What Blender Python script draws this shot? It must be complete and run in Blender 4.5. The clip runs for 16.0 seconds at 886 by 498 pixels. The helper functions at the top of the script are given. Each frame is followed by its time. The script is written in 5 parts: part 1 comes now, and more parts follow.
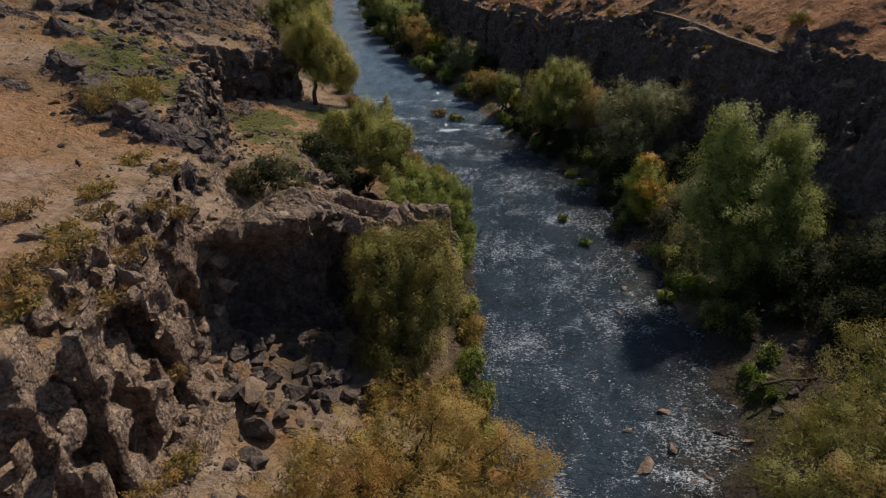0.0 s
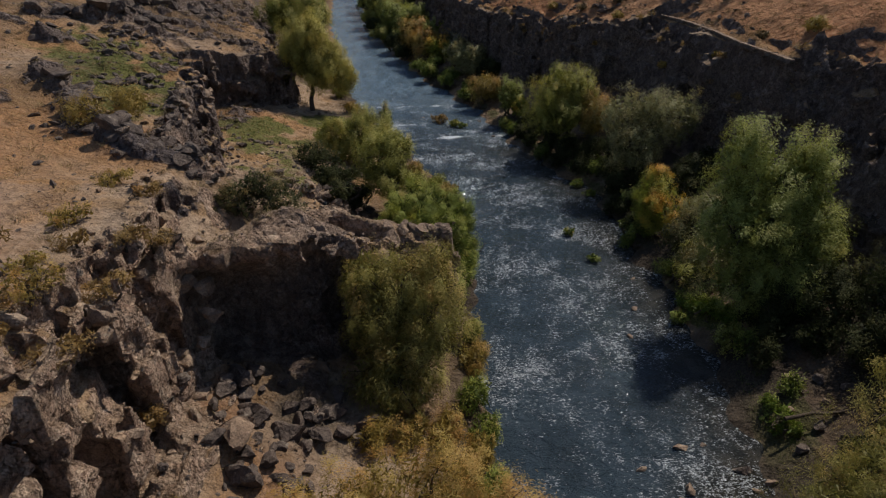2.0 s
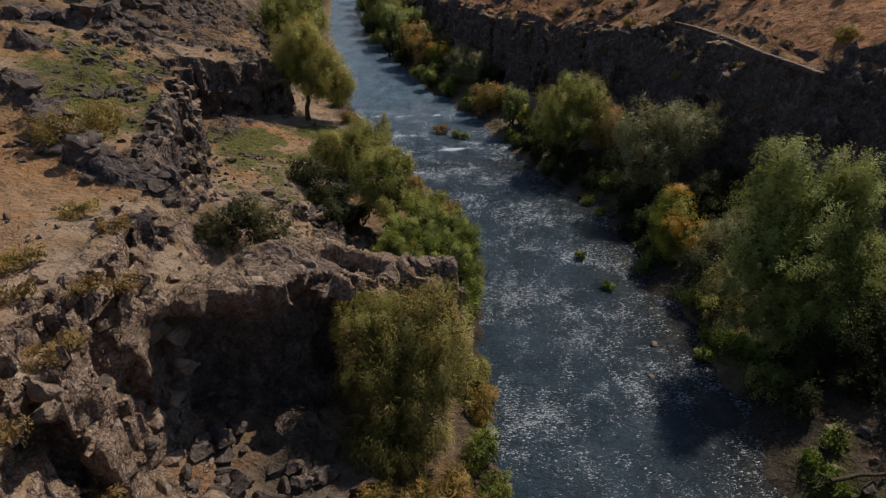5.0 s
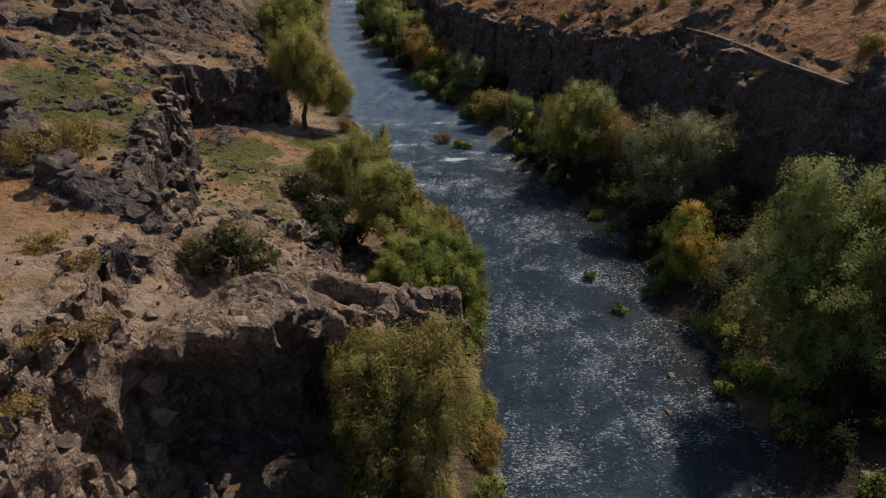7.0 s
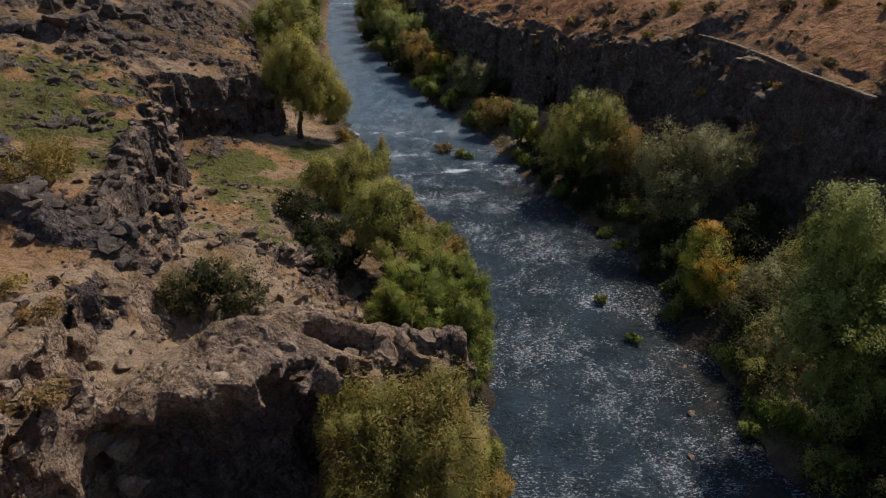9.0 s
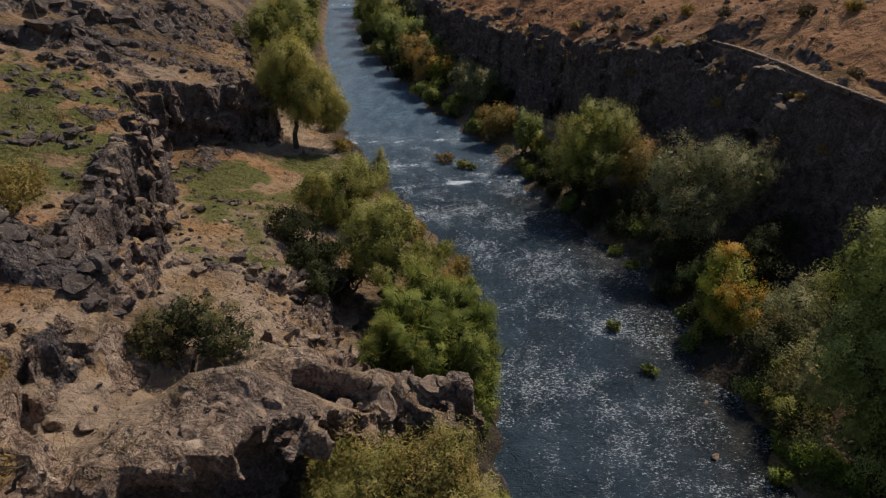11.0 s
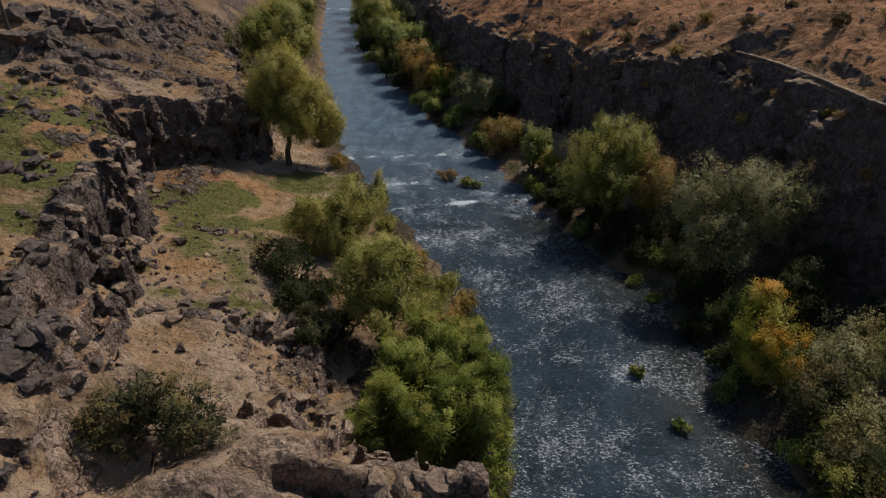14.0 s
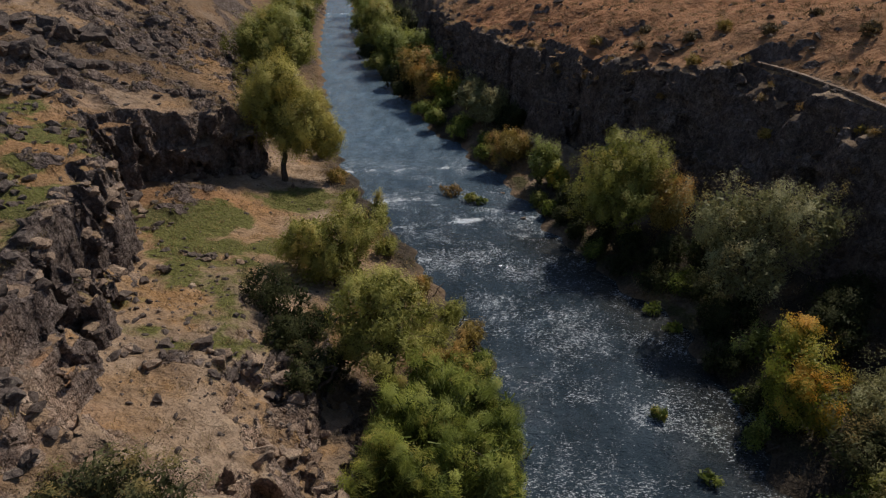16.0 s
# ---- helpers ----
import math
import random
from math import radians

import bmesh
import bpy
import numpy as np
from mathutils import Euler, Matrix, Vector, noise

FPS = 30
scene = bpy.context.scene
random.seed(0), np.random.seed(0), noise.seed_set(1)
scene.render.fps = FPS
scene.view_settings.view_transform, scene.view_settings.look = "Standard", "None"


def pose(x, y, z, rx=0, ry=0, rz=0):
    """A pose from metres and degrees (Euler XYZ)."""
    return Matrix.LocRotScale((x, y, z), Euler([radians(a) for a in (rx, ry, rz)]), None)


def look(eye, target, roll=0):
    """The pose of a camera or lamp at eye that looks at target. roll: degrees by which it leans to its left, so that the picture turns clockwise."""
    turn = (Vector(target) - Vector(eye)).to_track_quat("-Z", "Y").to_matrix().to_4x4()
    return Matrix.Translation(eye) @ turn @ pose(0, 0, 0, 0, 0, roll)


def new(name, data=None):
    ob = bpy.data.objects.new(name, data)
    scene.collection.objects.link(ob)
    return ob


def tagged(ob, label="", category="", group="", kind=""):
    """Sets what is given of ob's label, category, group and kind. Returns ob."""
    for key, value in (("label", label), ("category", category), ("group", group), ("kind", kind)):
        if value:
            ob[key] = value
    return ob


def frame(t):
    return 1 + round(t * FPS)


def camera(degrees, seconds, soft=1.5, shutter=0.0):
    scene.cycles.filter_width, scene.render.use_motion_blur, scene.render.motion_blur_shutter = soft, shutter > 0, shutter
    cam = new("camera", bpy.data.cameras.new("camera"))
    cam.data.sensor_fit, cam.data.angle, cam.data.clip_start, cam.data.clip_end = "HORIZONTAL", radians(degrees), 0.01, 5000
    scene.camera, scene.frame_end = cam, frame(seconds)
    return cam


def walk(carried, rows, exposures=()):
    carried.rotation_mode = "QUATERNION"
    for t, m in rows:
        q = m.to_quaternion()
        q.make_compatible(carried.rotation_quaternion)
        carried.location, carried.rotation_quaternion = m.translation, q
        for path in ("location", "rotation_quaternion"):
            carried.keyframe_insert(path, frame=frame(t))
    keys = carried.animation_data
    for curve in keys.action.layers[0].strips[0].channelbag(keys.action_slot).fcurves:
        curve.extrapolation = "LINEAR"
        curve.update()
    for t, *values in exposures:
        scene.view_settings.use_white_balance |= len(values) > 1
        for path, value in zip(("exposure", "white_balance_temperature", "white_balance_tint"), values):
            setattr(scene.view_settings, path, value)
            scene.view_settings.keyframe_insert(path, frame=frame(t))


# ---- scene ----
cam = camera(71.0, 16.0, soft=1.2)
PATH = [
    (0, (-0.06, 1.253, 20.342), (-0.091, 2.989, 19.349), 0.2),
    (0.5, (-0.094, 1.798, 20.346), (-0.125, 3.534, 19.353), 0.2),
    (1, (-0.121, 2.324, 20.356), (-0.152, 4.06, 19.363), 0.2),
    (1.5, (-0.13, 2.813, 20.369), (-0.162, 4.548, 19.375), 0.3),
    (2, (-0.147, 3.334, 20.38), (-0.179, 5.069, 19.386), 0.2),
    (2.5, (-0.169, 3.865, 20.366), (-0.201, 5.6, 19.372), 0.3),
    (3, (-0.203, 4.376, 20.357), (-0.236, 6.112, 19.363), 0.3),
    (3.5, (-0.269, 4.942, 20.318), (-0.3, 6.678, 19.326), 0.3),
    (4, (-0.32, 5.444, 20.283), (-0.35, 7.181, 19.292), 0.3),
    (6.5, (-0.554, 8.244, 20.21), (-0.583, 9.983, 19.222), 0.5),
    (7, (-0.571, 8.842, 20.217), (-0.602, 10.581, 19.23), 0.4),
    (7.5, (-0.618, 9.458, 20.255), (-0.649, 11.196, 19.266), 0.4),
    (8, (-0.666, 10.105, 20.289), (-0.697, 11.843, 19.3), 0.4),
    (8.5, (-0.71, 10.738, 20.314), (-0.74, 12.476, 19.325), 0.4),
    (9, (-0.74, 11.381, 20.332), (-0.771, 13.118, 19.343), 0.3),
    (11.5, (-0.986, 14.529, 20.306), (-1.016, 16.267, 19.316), 0.3),
    (12, (-1.04, 15.132, 20.329), (-1.07, 16.869, 19.338), 0.2),
    (12.5, (-1.067, 15.762, 20.341), (-1.097, 17.498, 19.35), 0.3),
    (13, (-1.123, 16.4, 20.33), (-1.153, 18.137, 19.34), 0.2),
    (13.5, (-1.201, 17.014, 20.29), (-1.23, 18.753, 19.302), 0.2),
    (14, (-1.255, 17.652, 20.262), (-1.284, 19.391, 19.275), 0.1),
    (14.5, (-1.325, 18.344, 20.229), (-1.355, 20.084, 19.245), 0.1),
    (15, (-1.37, 19.025, 20.213), (-1.401, 20.767, 19.23), 0.1),
    (15.5, (-1.42, 19.703, 20.212), (-1.452, 21.445, 19.231), 0.1),
    (16, (-1.442, 20.365, 20.208), (-1.476, 22.108, 19.228), 0.0),
]
walk(cam, [(t, look(eye, target, roll)) for t, eye, target, roll in PATH])

# ---- world and sun ----
SUN_EL = radians(49)
SUN_DIR = Vector((0.60 * math.cos(SUN_EL), 0.80 * math.cos(SUN_EL), math.sin(SUN_EL))).normalized()
world = bpy.data.worlds.new("sky")
scene.world = world
world.use_nodes = True
wn = world.node_tree.nodes
sky = wn.new("ShaderNodeTexSky")
sky.sky_type = "NISHITA"
sky.sun_disc = False
sky.sun_elevation = SUN_EL
sky.sun_rotation = math.atan2(SUN_DIR.x, SUN_DIR.y)
sky.altitude = 900
wn["Background"].inputs["Strength"].default_value = 0.088
world.node_tree.links.new(sky.outputs[0], wn["Background"].inputs["Color"])
sun_data = bpy.data.lights.new("sun", "SUN")
sun_data.energy = 3.7
sun_data.angle = radians(0.53)
sun_data.color = (1.0, 0.915, 0.80)
sun = new("sun", sun_data)
sun.matrix_world = look(SUN_DIR * 200, (0, 0, 0))
scene.view_settings.exposure = 0.0


# ---- material helpers ----
class Mat:
    """A node material with a Principled shader and short ways to add nodes."""

    def __init__(self, name, rough=0.9, spec=0.2):
        self.m = bpy.data.materials.new(name)
        self.m.use_nodes = True
        self.t = self.m.node_tree
        self.b = self.t.nodes["Principled BSDF"]
        self.b.inputs["Roughness"].default_value = rough
        self.b.inputs["Specular IOR Level"].default_value = spec
        self.co = self.t.nodes.new("ShaderNodeNewGeometry").outputs["Position"]

    def link(self, a, b):
        self.t.links.new(a, b)

    def attr(self, name):
        n = self.t.nodes.new("ShaderNodeAttribute")
        n.attribute_name = name
        return n.outputs["Fac"]

    def local(self):
        return self.t.nodes.new("ShaderNodeTexCoord").outputs["Object"]

    def scaled(self, src, scale):
        n = self.t.nodes.new("ShaderNodeMapping")
        n.inputs["Scale"].default_value = scale
        self.link(src, n.inputs["Vector"])
        return n.outputs[0]

    def noise(self, scale, detail=4, rough=0.6, src=None, dist=0.0):
        n = self.t.nodes.new("ShaderNodeTexNoise")
        n.inputs["Scale"].default_value = scale
        n.inputs["Detail"].default_value = detail
        n.inputs["Roughness"].default_value = rough
        n.inputs["Distortion"].default_value = dist
        self.link(src or self.co, n.inputs["Vector"])
        return n.outputs["Fac"]

    def ridges(self, scale, detail=6, src=None):
        n = self.t.nodes.new("ShaderNodeTexNoise")
        n.noise_type = "RIDGED_MULTIFRACTAL"
        n.normalize = True
        n.inputs["Scale"].default_value = scale
        n.inputs["Detail"].default_value = detail
        n.inputs["Roughness"].default_value = 0.6
        n.inputs["Offset"].default_value = 0.9
        n.inputs["Gain"].default_value = 2.0
        self.link(src or self.co, n.inputs["Vector"])
        return n.outputs["Fac"]

    def cells(self, scale, src=None, feature="F1"):
        n = self.t.nodes.new("ShaderNodeTexVoronoi")
        n.feature = feature
        n.inputs["Scale"].default_value = scale
        self.link(src or self.co, n.inputs["Vector"])
        return n.outputs["Distance"]

    def warped(self, amount, scale):
        n = self.t.nodes.new("ShaderNodeTexNoise")
        n.inputs["Scale"].default_value = scale
        n.inputs["Detail"].default_value = 3
        self.link(self.co, n.inputs["Vector"])
        add = self.t.nodes.new("ShaderNodeVectorMath")
        add.operation = "MULTIPLY_ADD"
        self.link(n.outputs["Color"], add.inputs[0])
        add.inputs[1].default_value = (amount, amount, amount)
        self.link(self.co, add.inputs[2])
        return add.outputs[0]

    def ramp(self, fac, *stops):
        n = self.t.nodes.new("ShaderNodeValToRGB")
        e = n.color_ramp.elements
        while len(e) < len(stops):
            e.new(0.5)
        for el, (p, c) in zip(e, stops):
            el.position = p
            el.color = (*c, 1) if isinstance(c, tuple) else (c, c, c, 1)
        self.link(fac, n.inputs[0])
        return n.outputs["Color"]

    def mix(self, fac, a, b, how="MIX"):
        n = self.t.nodes.new("ShaderNodeMix")
        n.data_type = "RGBA"
        n.blend_type = how
        for sock, v in ((n.inputs[0], fac), (n.inputs[6], a), (n.inputs[7], b)):
            if isinstance(v, (int, float)):
                sock.default_value = v
            elif isinstance(v, tuple):
                sock.default_value = (*v, 1)
            else:
                self.link(v, sock)
        return n.outputs[2]

    def math(self, op, a, b=0.0, clamp=False):
        n = self.t.nodes.new("ShaderNodeMath")
        n.operation = op
        n.use_clamp = clamp
        for sock, v in zip(n.inputs, (a, b)):
            if isinstance(v, (int, float)):
                sock.default_value = v
            else:
                self.link(v, sock)
        return n.outputs[0]

    def bump(self, height, dist, strength=1.0, after=None):
        n = self.t.nodes.new("ShaderNodeBump")
        n.inputs["Distance"].default_value = dist
        n.inputs["Strength"].default_value = strength
        self.link(height, n.inputs["Height"])
        if after:
            self.link(after, n.inputs["Normal"])
        self.link(n.outputs[0], self.b.inputs["Normal"])
        return n.outputs[0]

    def color(self, c):
        self.link(c, self.b.inputs["Base Color"])
        return self


def ground_material():
    m = Mat("dry_earth_and_rock", 0.95, 0.1)
    big, mid, fine = m.noise(0.22, 3), m.noise(1.3, 5, 0.65), m.noise(9.0, 5, 0.7)
    sand = m.ramp(mid, (0.3, (0.215, 0.148, 0.100)), (0.5, (0.36, 0.260, 0.180)), (0.7, (0.48, 0.368, 0.265)))
    straw = m.ramp(fine, (0.3, (0.13, 0.068, 0.03)), (0.5, (0.31, 0.178, 0.08)), (0.7, (0.45, 0.29, 0.15)))
    col = m.mix(m.ramp(m.math("ADD", m.math("MULTIPLY", big, 0.6), m.math("MULTIPLY", mid, 0.4)), (0.47, 0.0), (0.60, 1.0)), sand, straw)
    col = m.mix(m.ramp(m.noise(0.55, 6, 0.7, dist=0.4), (0.52, 0.0), (0.66, 0.8)), col, (0.15, 0.095, 0.055))
    dry = m.math("MULTIPLY", m.attr("straw"), 1.0)
    col = m.mix(dry, col, straw)
    ochre = m.ramp(m.noise(3.0, 5, 0.7), (0.3, (0.20, 0.082, 0.038)), (0.5, (0.40, 0.188, 0.09)), (0.7, (0.56, 0.31, 0.165)))
    ochre = m.mix(m.ramp(m.noise(0.75, 5, 0.65), (0.5, 0.0), (0.64, 0.6)), ochre, (0.13, 0.068, 0.036))
    col = m.mix(m.attr("ochre"), col, ochre)
    green = m.ramp(fine, (0.3, (0.05, 0.052, 0.016)), (0.55, (0.135, 0.13, 0.038)), (0.75, (0.24, 0.20, 0.08)))
    gfac = m.ramp(m.math("MULTIPLY", m.attr("green"), m.math("ADD", m.math("MULTIPLY", mid, 1.6), 0.2)), (0.35, 0.0), (0.6, 1.0))
    col = m.mix(gfac, col, green)
    # dark brown: painted bank and ledge-foot shade, plus real litter and brown soil
    col = m.mix(m.attr("shade_litter"), col, m.ramp(fine, (0.35, (0.022, 0.018, 0.014)), (0.6, (0.075, 0.058, 0.042)), (0.75, (0.14, 0.10, 0.07))))
    pebbles = m.ramp(m.noise(22.0, 2, 0.5), (0.36, 1.0), (0.42, 0.0))
    col = m.mix(m.math("MULTIPLY", pebbles, 0.5), col, (0.12, 0.10, 0.09))
    chips = m.ramp(m.cells(7.0), (0.10, 1.0), (0.16, 0.0))
    col = m.mix(m.math("MULTIPLY", chips, m.ramp(big, (0.4, 0.0), (0.6, 0.55))), col, (0.15, 0.125, 0.115))
    rmid = m.noise(2.2, 6, 0.7, dist=0.6)
    dark = m.ramp(rmid, (0.28, (0.040, 0.032, 0.033)), (0.48, (0.125, 0.100, 0.098)), (0.68, (0.27, 0.225, 0.215)))
    tan = m.ramp(rmid, (0.28, (0.15, 0.094, 0.066)), (0.46, (0.42, 0.282, 0.192)), (0.66, (0.66, 0.490, 0.352)))
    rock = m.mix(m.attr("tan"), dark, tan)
    rock = m.mix(m.ramp(fine, (0.38, 0.34), (0.52, 0.0)), rock, (0.04, 0.034, 0.032))
    rspeck = m.noise(17.0, 3, 0.7)
    rock = m.mix(m.ramp(rspeck, (0.36, 0.36), (0.48, 0.0)), rock, (0.05, 0.04, 0.036))
    rock = m.mix(m.ramp(rspeck, (0.56, 0.0), (0.68, 0.45)), rock, (0.40, 0.32, 0.26))
    lichen = m.ramp(m.noise(3.1, 5, 0.7), (0.60, 0.0), (0.68, 0.7))
    rock = m.mix(lichen, rock, (0.33, 0.27, 0.20))
    rfac = m.ramp(m.math("ADD", m.attr("rock"), m.math("MULTIPLY", m.math("SUBTRACT", mid, 0.5), 0.7)), (0.42, 0.0), (0.55, 1.0))
    col = m.mix(rfac, col, rock)
    m.color(col)
    b = m.bump(fine, 0.10, 0.8)
    rugged = m.math("MULTIPLY", m.ridges(1.6, 8), m.math("ADD", m.math("MULTIPLY", rfac, 0.85), 0.15))
    b = m.bump(rugged, 0.5, 1.0, b)
    m.bump(m.noise(30.0, 3, 0.6), 0.03, 0.6, b)
    return m.m


def cliff_material():
    m = Mat("weathered_basalt", 0.9, 0.15)
    rmid, fine = m.noise(1.6, 7, 0.72, dist=0.8), m.noise(9.0, 5, 0.7)
    streak = m.noise(1.0, 5, 0.65, src=m.scaled(m.co, (2.2, 2.2, 0.35)))
    dark = m.ramp(rmid, (0.3, (0.042, 0.034, 0.034)), (0.5, (0.135, 0.108, 0.103)), (0.7, (0.29, 0.238, 0.222)))
    tan = m.ramp(rmid, (0.28, (0.160, 0.096, 0.069)), (0.46, (0.45, 0.297, 0.210)), (0.66, (0.71, 0.525, 0.390)))
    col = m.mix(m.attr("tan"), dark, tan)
    col = m.mix(m.ramp(streak, (0.38, 0.24), (0.52, 0.0)), col, (0.04, 0.034, 0.033))
    col = m.mix(m.ramp(m.noise(2.6, 5, 0.7), (0.60, 0.0), (0.68, 0.6)), col, (0.34, 0.27, 0.20))
    col = m.mix(m.ramp(fine, (0.36, 0.32), (0.50, 0.0)), col, (0.05, 0.040, 0.036))
    speck = m.noise(17.0, 3, 0.7)
    col = m.mix(m.ramp(speck, (0.36, 0.40), (0.48, 0.0)), col, (0.05, 0.04, 0.036))
    col = m.mix(m.ramp(speck, (0.56, 0.0), (0.68, 0.5)), col, (0.44, 0.36, 0.30))
    crack = m.cells(2.3, src=m.scaled(m.warped(0.75, 1.6), (1.0, 1.0, 0.75)), feature="DISTANCE_TO_EDGE")
    col = m.mix(m.math("MULTIPLY", m.ramp(crack, (0.0, 0.62), (0.05, 0.0)), m.ramp(rmid, (0.35, 1.0), (0.65, 0.3))), col, (0.035, 0.028, 0.026))
    m.color(col)
    b = m.bump(m.ridges(1.1, 8, m.scaled(m.co, (1.0, 1.0, 0.7))), 0.45, 1.0)
    b = m.bump(m.ramp(crack, (0.0, 0.0), (0.14, 1.0)), 0.09, 1.0, b)
    b = m.bump(m.cells(4.2, src=m.warped(0.5, 2.0)), 0.16, 0.8, b)
    m.bump(fine, 0.12, 1.0, b)
    return m.m


def boulder_material(name, light, warm=(1.0, 1.0, 1.0)):
    m = Mat(name, 0.9, 0.15)
    loc = m.co
    a, fine = m.noise(2.2, 6, 0.7, src=loc, dist=0.5), m.noise(14.0, 4, 0.7, src=loc)
    info = m.t.nodes.new("ShaderNodeObjectInfo").outputs["Random"]
    kr, kg, kb = (light * c for c in warm)
    col = m.ramp(a, (0.28, (0.05 * kr, 0.040 * kg, 0.036 * kb)), (0.5, (0.145 * kr, 0.113 * kg, 0.098 * kb)), (0.72, (0.30 * kr, 0.245 * kg, 0.20 * kb)))
    col = m.mix(m.math("MULTIPLY", info, 0.6), col, (0.16 * kr, 0.115 * kg, 0.09 * kb))
    col = m.mix(m.ramp(fine, (0.38, 0.5), (0.52, 0.0)), col, (0.03, 0.027, 0.027))
    col = m.mix(m.ramp(m.noise(4.0, 4, 0.7), (0.60, 0.0), (0.66, 0.6)), col, (0.32, 0.27, 0.21))
    m.color(col)
    b = m.bump(a, 0.22, 0.8)
    m.bump(fine, 0.04, 0.8, b)
    return m.m


def leaf_material(name, low, mid, high, accent, accent_at=0.72, shine=0.25):
    m = Mat(name, 0.55, shine)
    low, mid, high, accent = (tuple(min(0.8, 1.2 * c) for c in col) for col in (low, mid, high, accent))
    geo = m.t.nodes.new("ShaderNodeNewGeometry")
    isl = geo.outputs["Random Per Island"]
    patch = m.noise(0.55, 3, 0.6)
    # tint holds random tone plus the painted light and shade of the crown
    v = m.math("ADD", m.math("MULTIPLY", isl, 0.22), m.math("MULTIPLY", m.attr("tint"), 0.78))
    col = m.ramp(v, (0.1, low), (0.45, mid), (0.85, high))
    col = m.mix(m.ramp(m.math("ADD", m.math("MULTIPLY", patch, 0.8), m.math("MULTIPLY", m.attr("tint"), 0.3)), (accent_at - 0.12, 0.0), (accent_at + 0.05, 0.85)), col, accent)
    m.color(col)
    tr = m.t.nodes.new("ShaderNodeBsdfTranslucent")
    m.link(col, tr.inputs["Color"])
    mx = m.t.nodes.new("ShaderNodeMixShader")
    mx.inputs[0].default_value = 0.36
    m.link(m.b.outputs[0], mx.inputs[1])
    m.link(tr.outputs[0], mx.inputs[2])
    m.link(mx.outputs[0], m.t.nodes["Material Output"].inputs["Surface"])
    return m.m


def bark_material():
    m = Mat("grey_brown_bark", 0.95, 0.1)
    n = m.noise(3.0, 6, 0.7, src=m.scaled(m.co, (4, 4, 0.8)))
    m.color(m.ramp(n, (0.3, (0.035, 0.027, 0.02)), (0.6, (0.11, 0.085, 0.065)), (0.8, (0.2, 0.165, 0.13))))
    m.bump(n, 0.05, 0.9)
    return m.m


def water_material():
    m = Mat("river_water", 0.08, 0.5)
    m.b.inputs["IOR"].default_value = 1.33
    big = m.noise(0.35, 3)
    col = m.ramp(big, (0.35, (0.021, 0.033, 0.044)), (0.65, (0.037, 0.056, 0.074)))
    # sky reflection on the far reach, painted as a pale blue base
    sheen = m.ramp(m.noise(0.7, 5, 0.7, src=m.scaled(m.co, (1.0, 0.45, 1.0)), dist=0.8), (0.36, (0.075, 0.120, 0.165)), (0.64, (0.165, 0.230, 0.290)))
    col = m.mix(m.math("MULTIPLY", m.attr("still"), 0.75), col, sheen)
    bed = m.ramp(m.noise(0.9, 5, 0.65), (0.45, (0.018, 0.017, 0.014)), (0.6, (0.045, 0.040, 0.031)))
    col = m.mix(m.attr("shallow"), col, bed)
    # broken white water on the rapids, with painted flecks of sun glitter
    fine = m.noise(3.2, 6, 0.8, src=m.scaled(m.co, (0.8, 1.0, 1.0)), dist=0.9)
    speck = m.noise(8.5, 4, 0.8, src=m.scaled(m.co, (0.6, 1.1, 1.0)), dist=0.6)
    grain = m.noise(21.0, 2, 0.7, src=m.scaled(m.co, (0.6, 1.0, 1.0)))
    f = m.math("ADD", m.attr("foam_glitter"), m.math("ADD", m.math("MULTIPLY", m.math("SUBTRACT", fine, 0.5), 2.3), m.math("ADD", m.math("MULTIPLY", m.math("SUBTRACT", speck, 0.5), 1.3), m.math("MULTIPLY", m.math("SUBTRACT", grain, 0.5), 0.8))))
    foam_glitter = m.ramp(f, (0.66, 0.0), (1.10, 0.9))
    # sun glints painted white on small ripple crests, in drifts along the current
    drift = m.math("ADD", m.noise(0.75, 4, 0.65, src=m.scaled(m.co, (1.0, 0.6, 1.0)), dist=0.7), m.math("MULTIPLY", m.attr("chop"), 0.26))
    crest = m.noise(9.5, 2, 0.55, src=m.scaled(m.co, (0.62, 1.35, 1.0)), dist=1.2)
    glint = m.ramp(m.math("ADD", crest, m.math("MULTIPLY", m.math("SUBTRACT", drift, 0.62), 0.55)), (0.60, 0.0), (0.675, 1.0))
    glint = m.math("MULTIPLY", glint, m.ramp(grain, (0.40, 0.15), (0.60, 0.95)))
    white = m.math("MAXIMUM", foam_glitter, m.math("MULTIPLY", glint, m.math("SUBTRACT", 0.72, m.math("MULTIPLY", m.attr("still"), 0.45))))
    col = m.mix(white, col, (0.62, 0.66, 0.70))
    m.color(col)
    m.link(m.ramp(white, (0.0, 0.07), (1.0, 0.6)), m.b.inputs["Roughness"])
    still = m.math("SUBTRACT", 1.0, m.math("MULTIPLY", m.attr("still"), 0.40))
    b = m.bump(m.math("MULTIPLY", m.noise(1.8, 4, 0.6, src=m.scaled(m.co, (0.8, 1.0, 1.0)), dist=0.8), still), 0.28, 0.9)
    b = m.bump(m.math("MULTIPLY", crest, still), 0.08, 1.0, b)
    m.bump(m.math("MULTIPLY", speck, still), 0.03, 1.0, b)
    return m.m


def straw_material(name, low, high):
    m = Mat(name, 0.8, 0.15)
    isl = m.t.nodes.new("ShaderNodeNewGeometry").outputs["Random Per Island"]
    m.color(m.ramp(isl, (0.0, low), (1.0, high)))
    return m.m


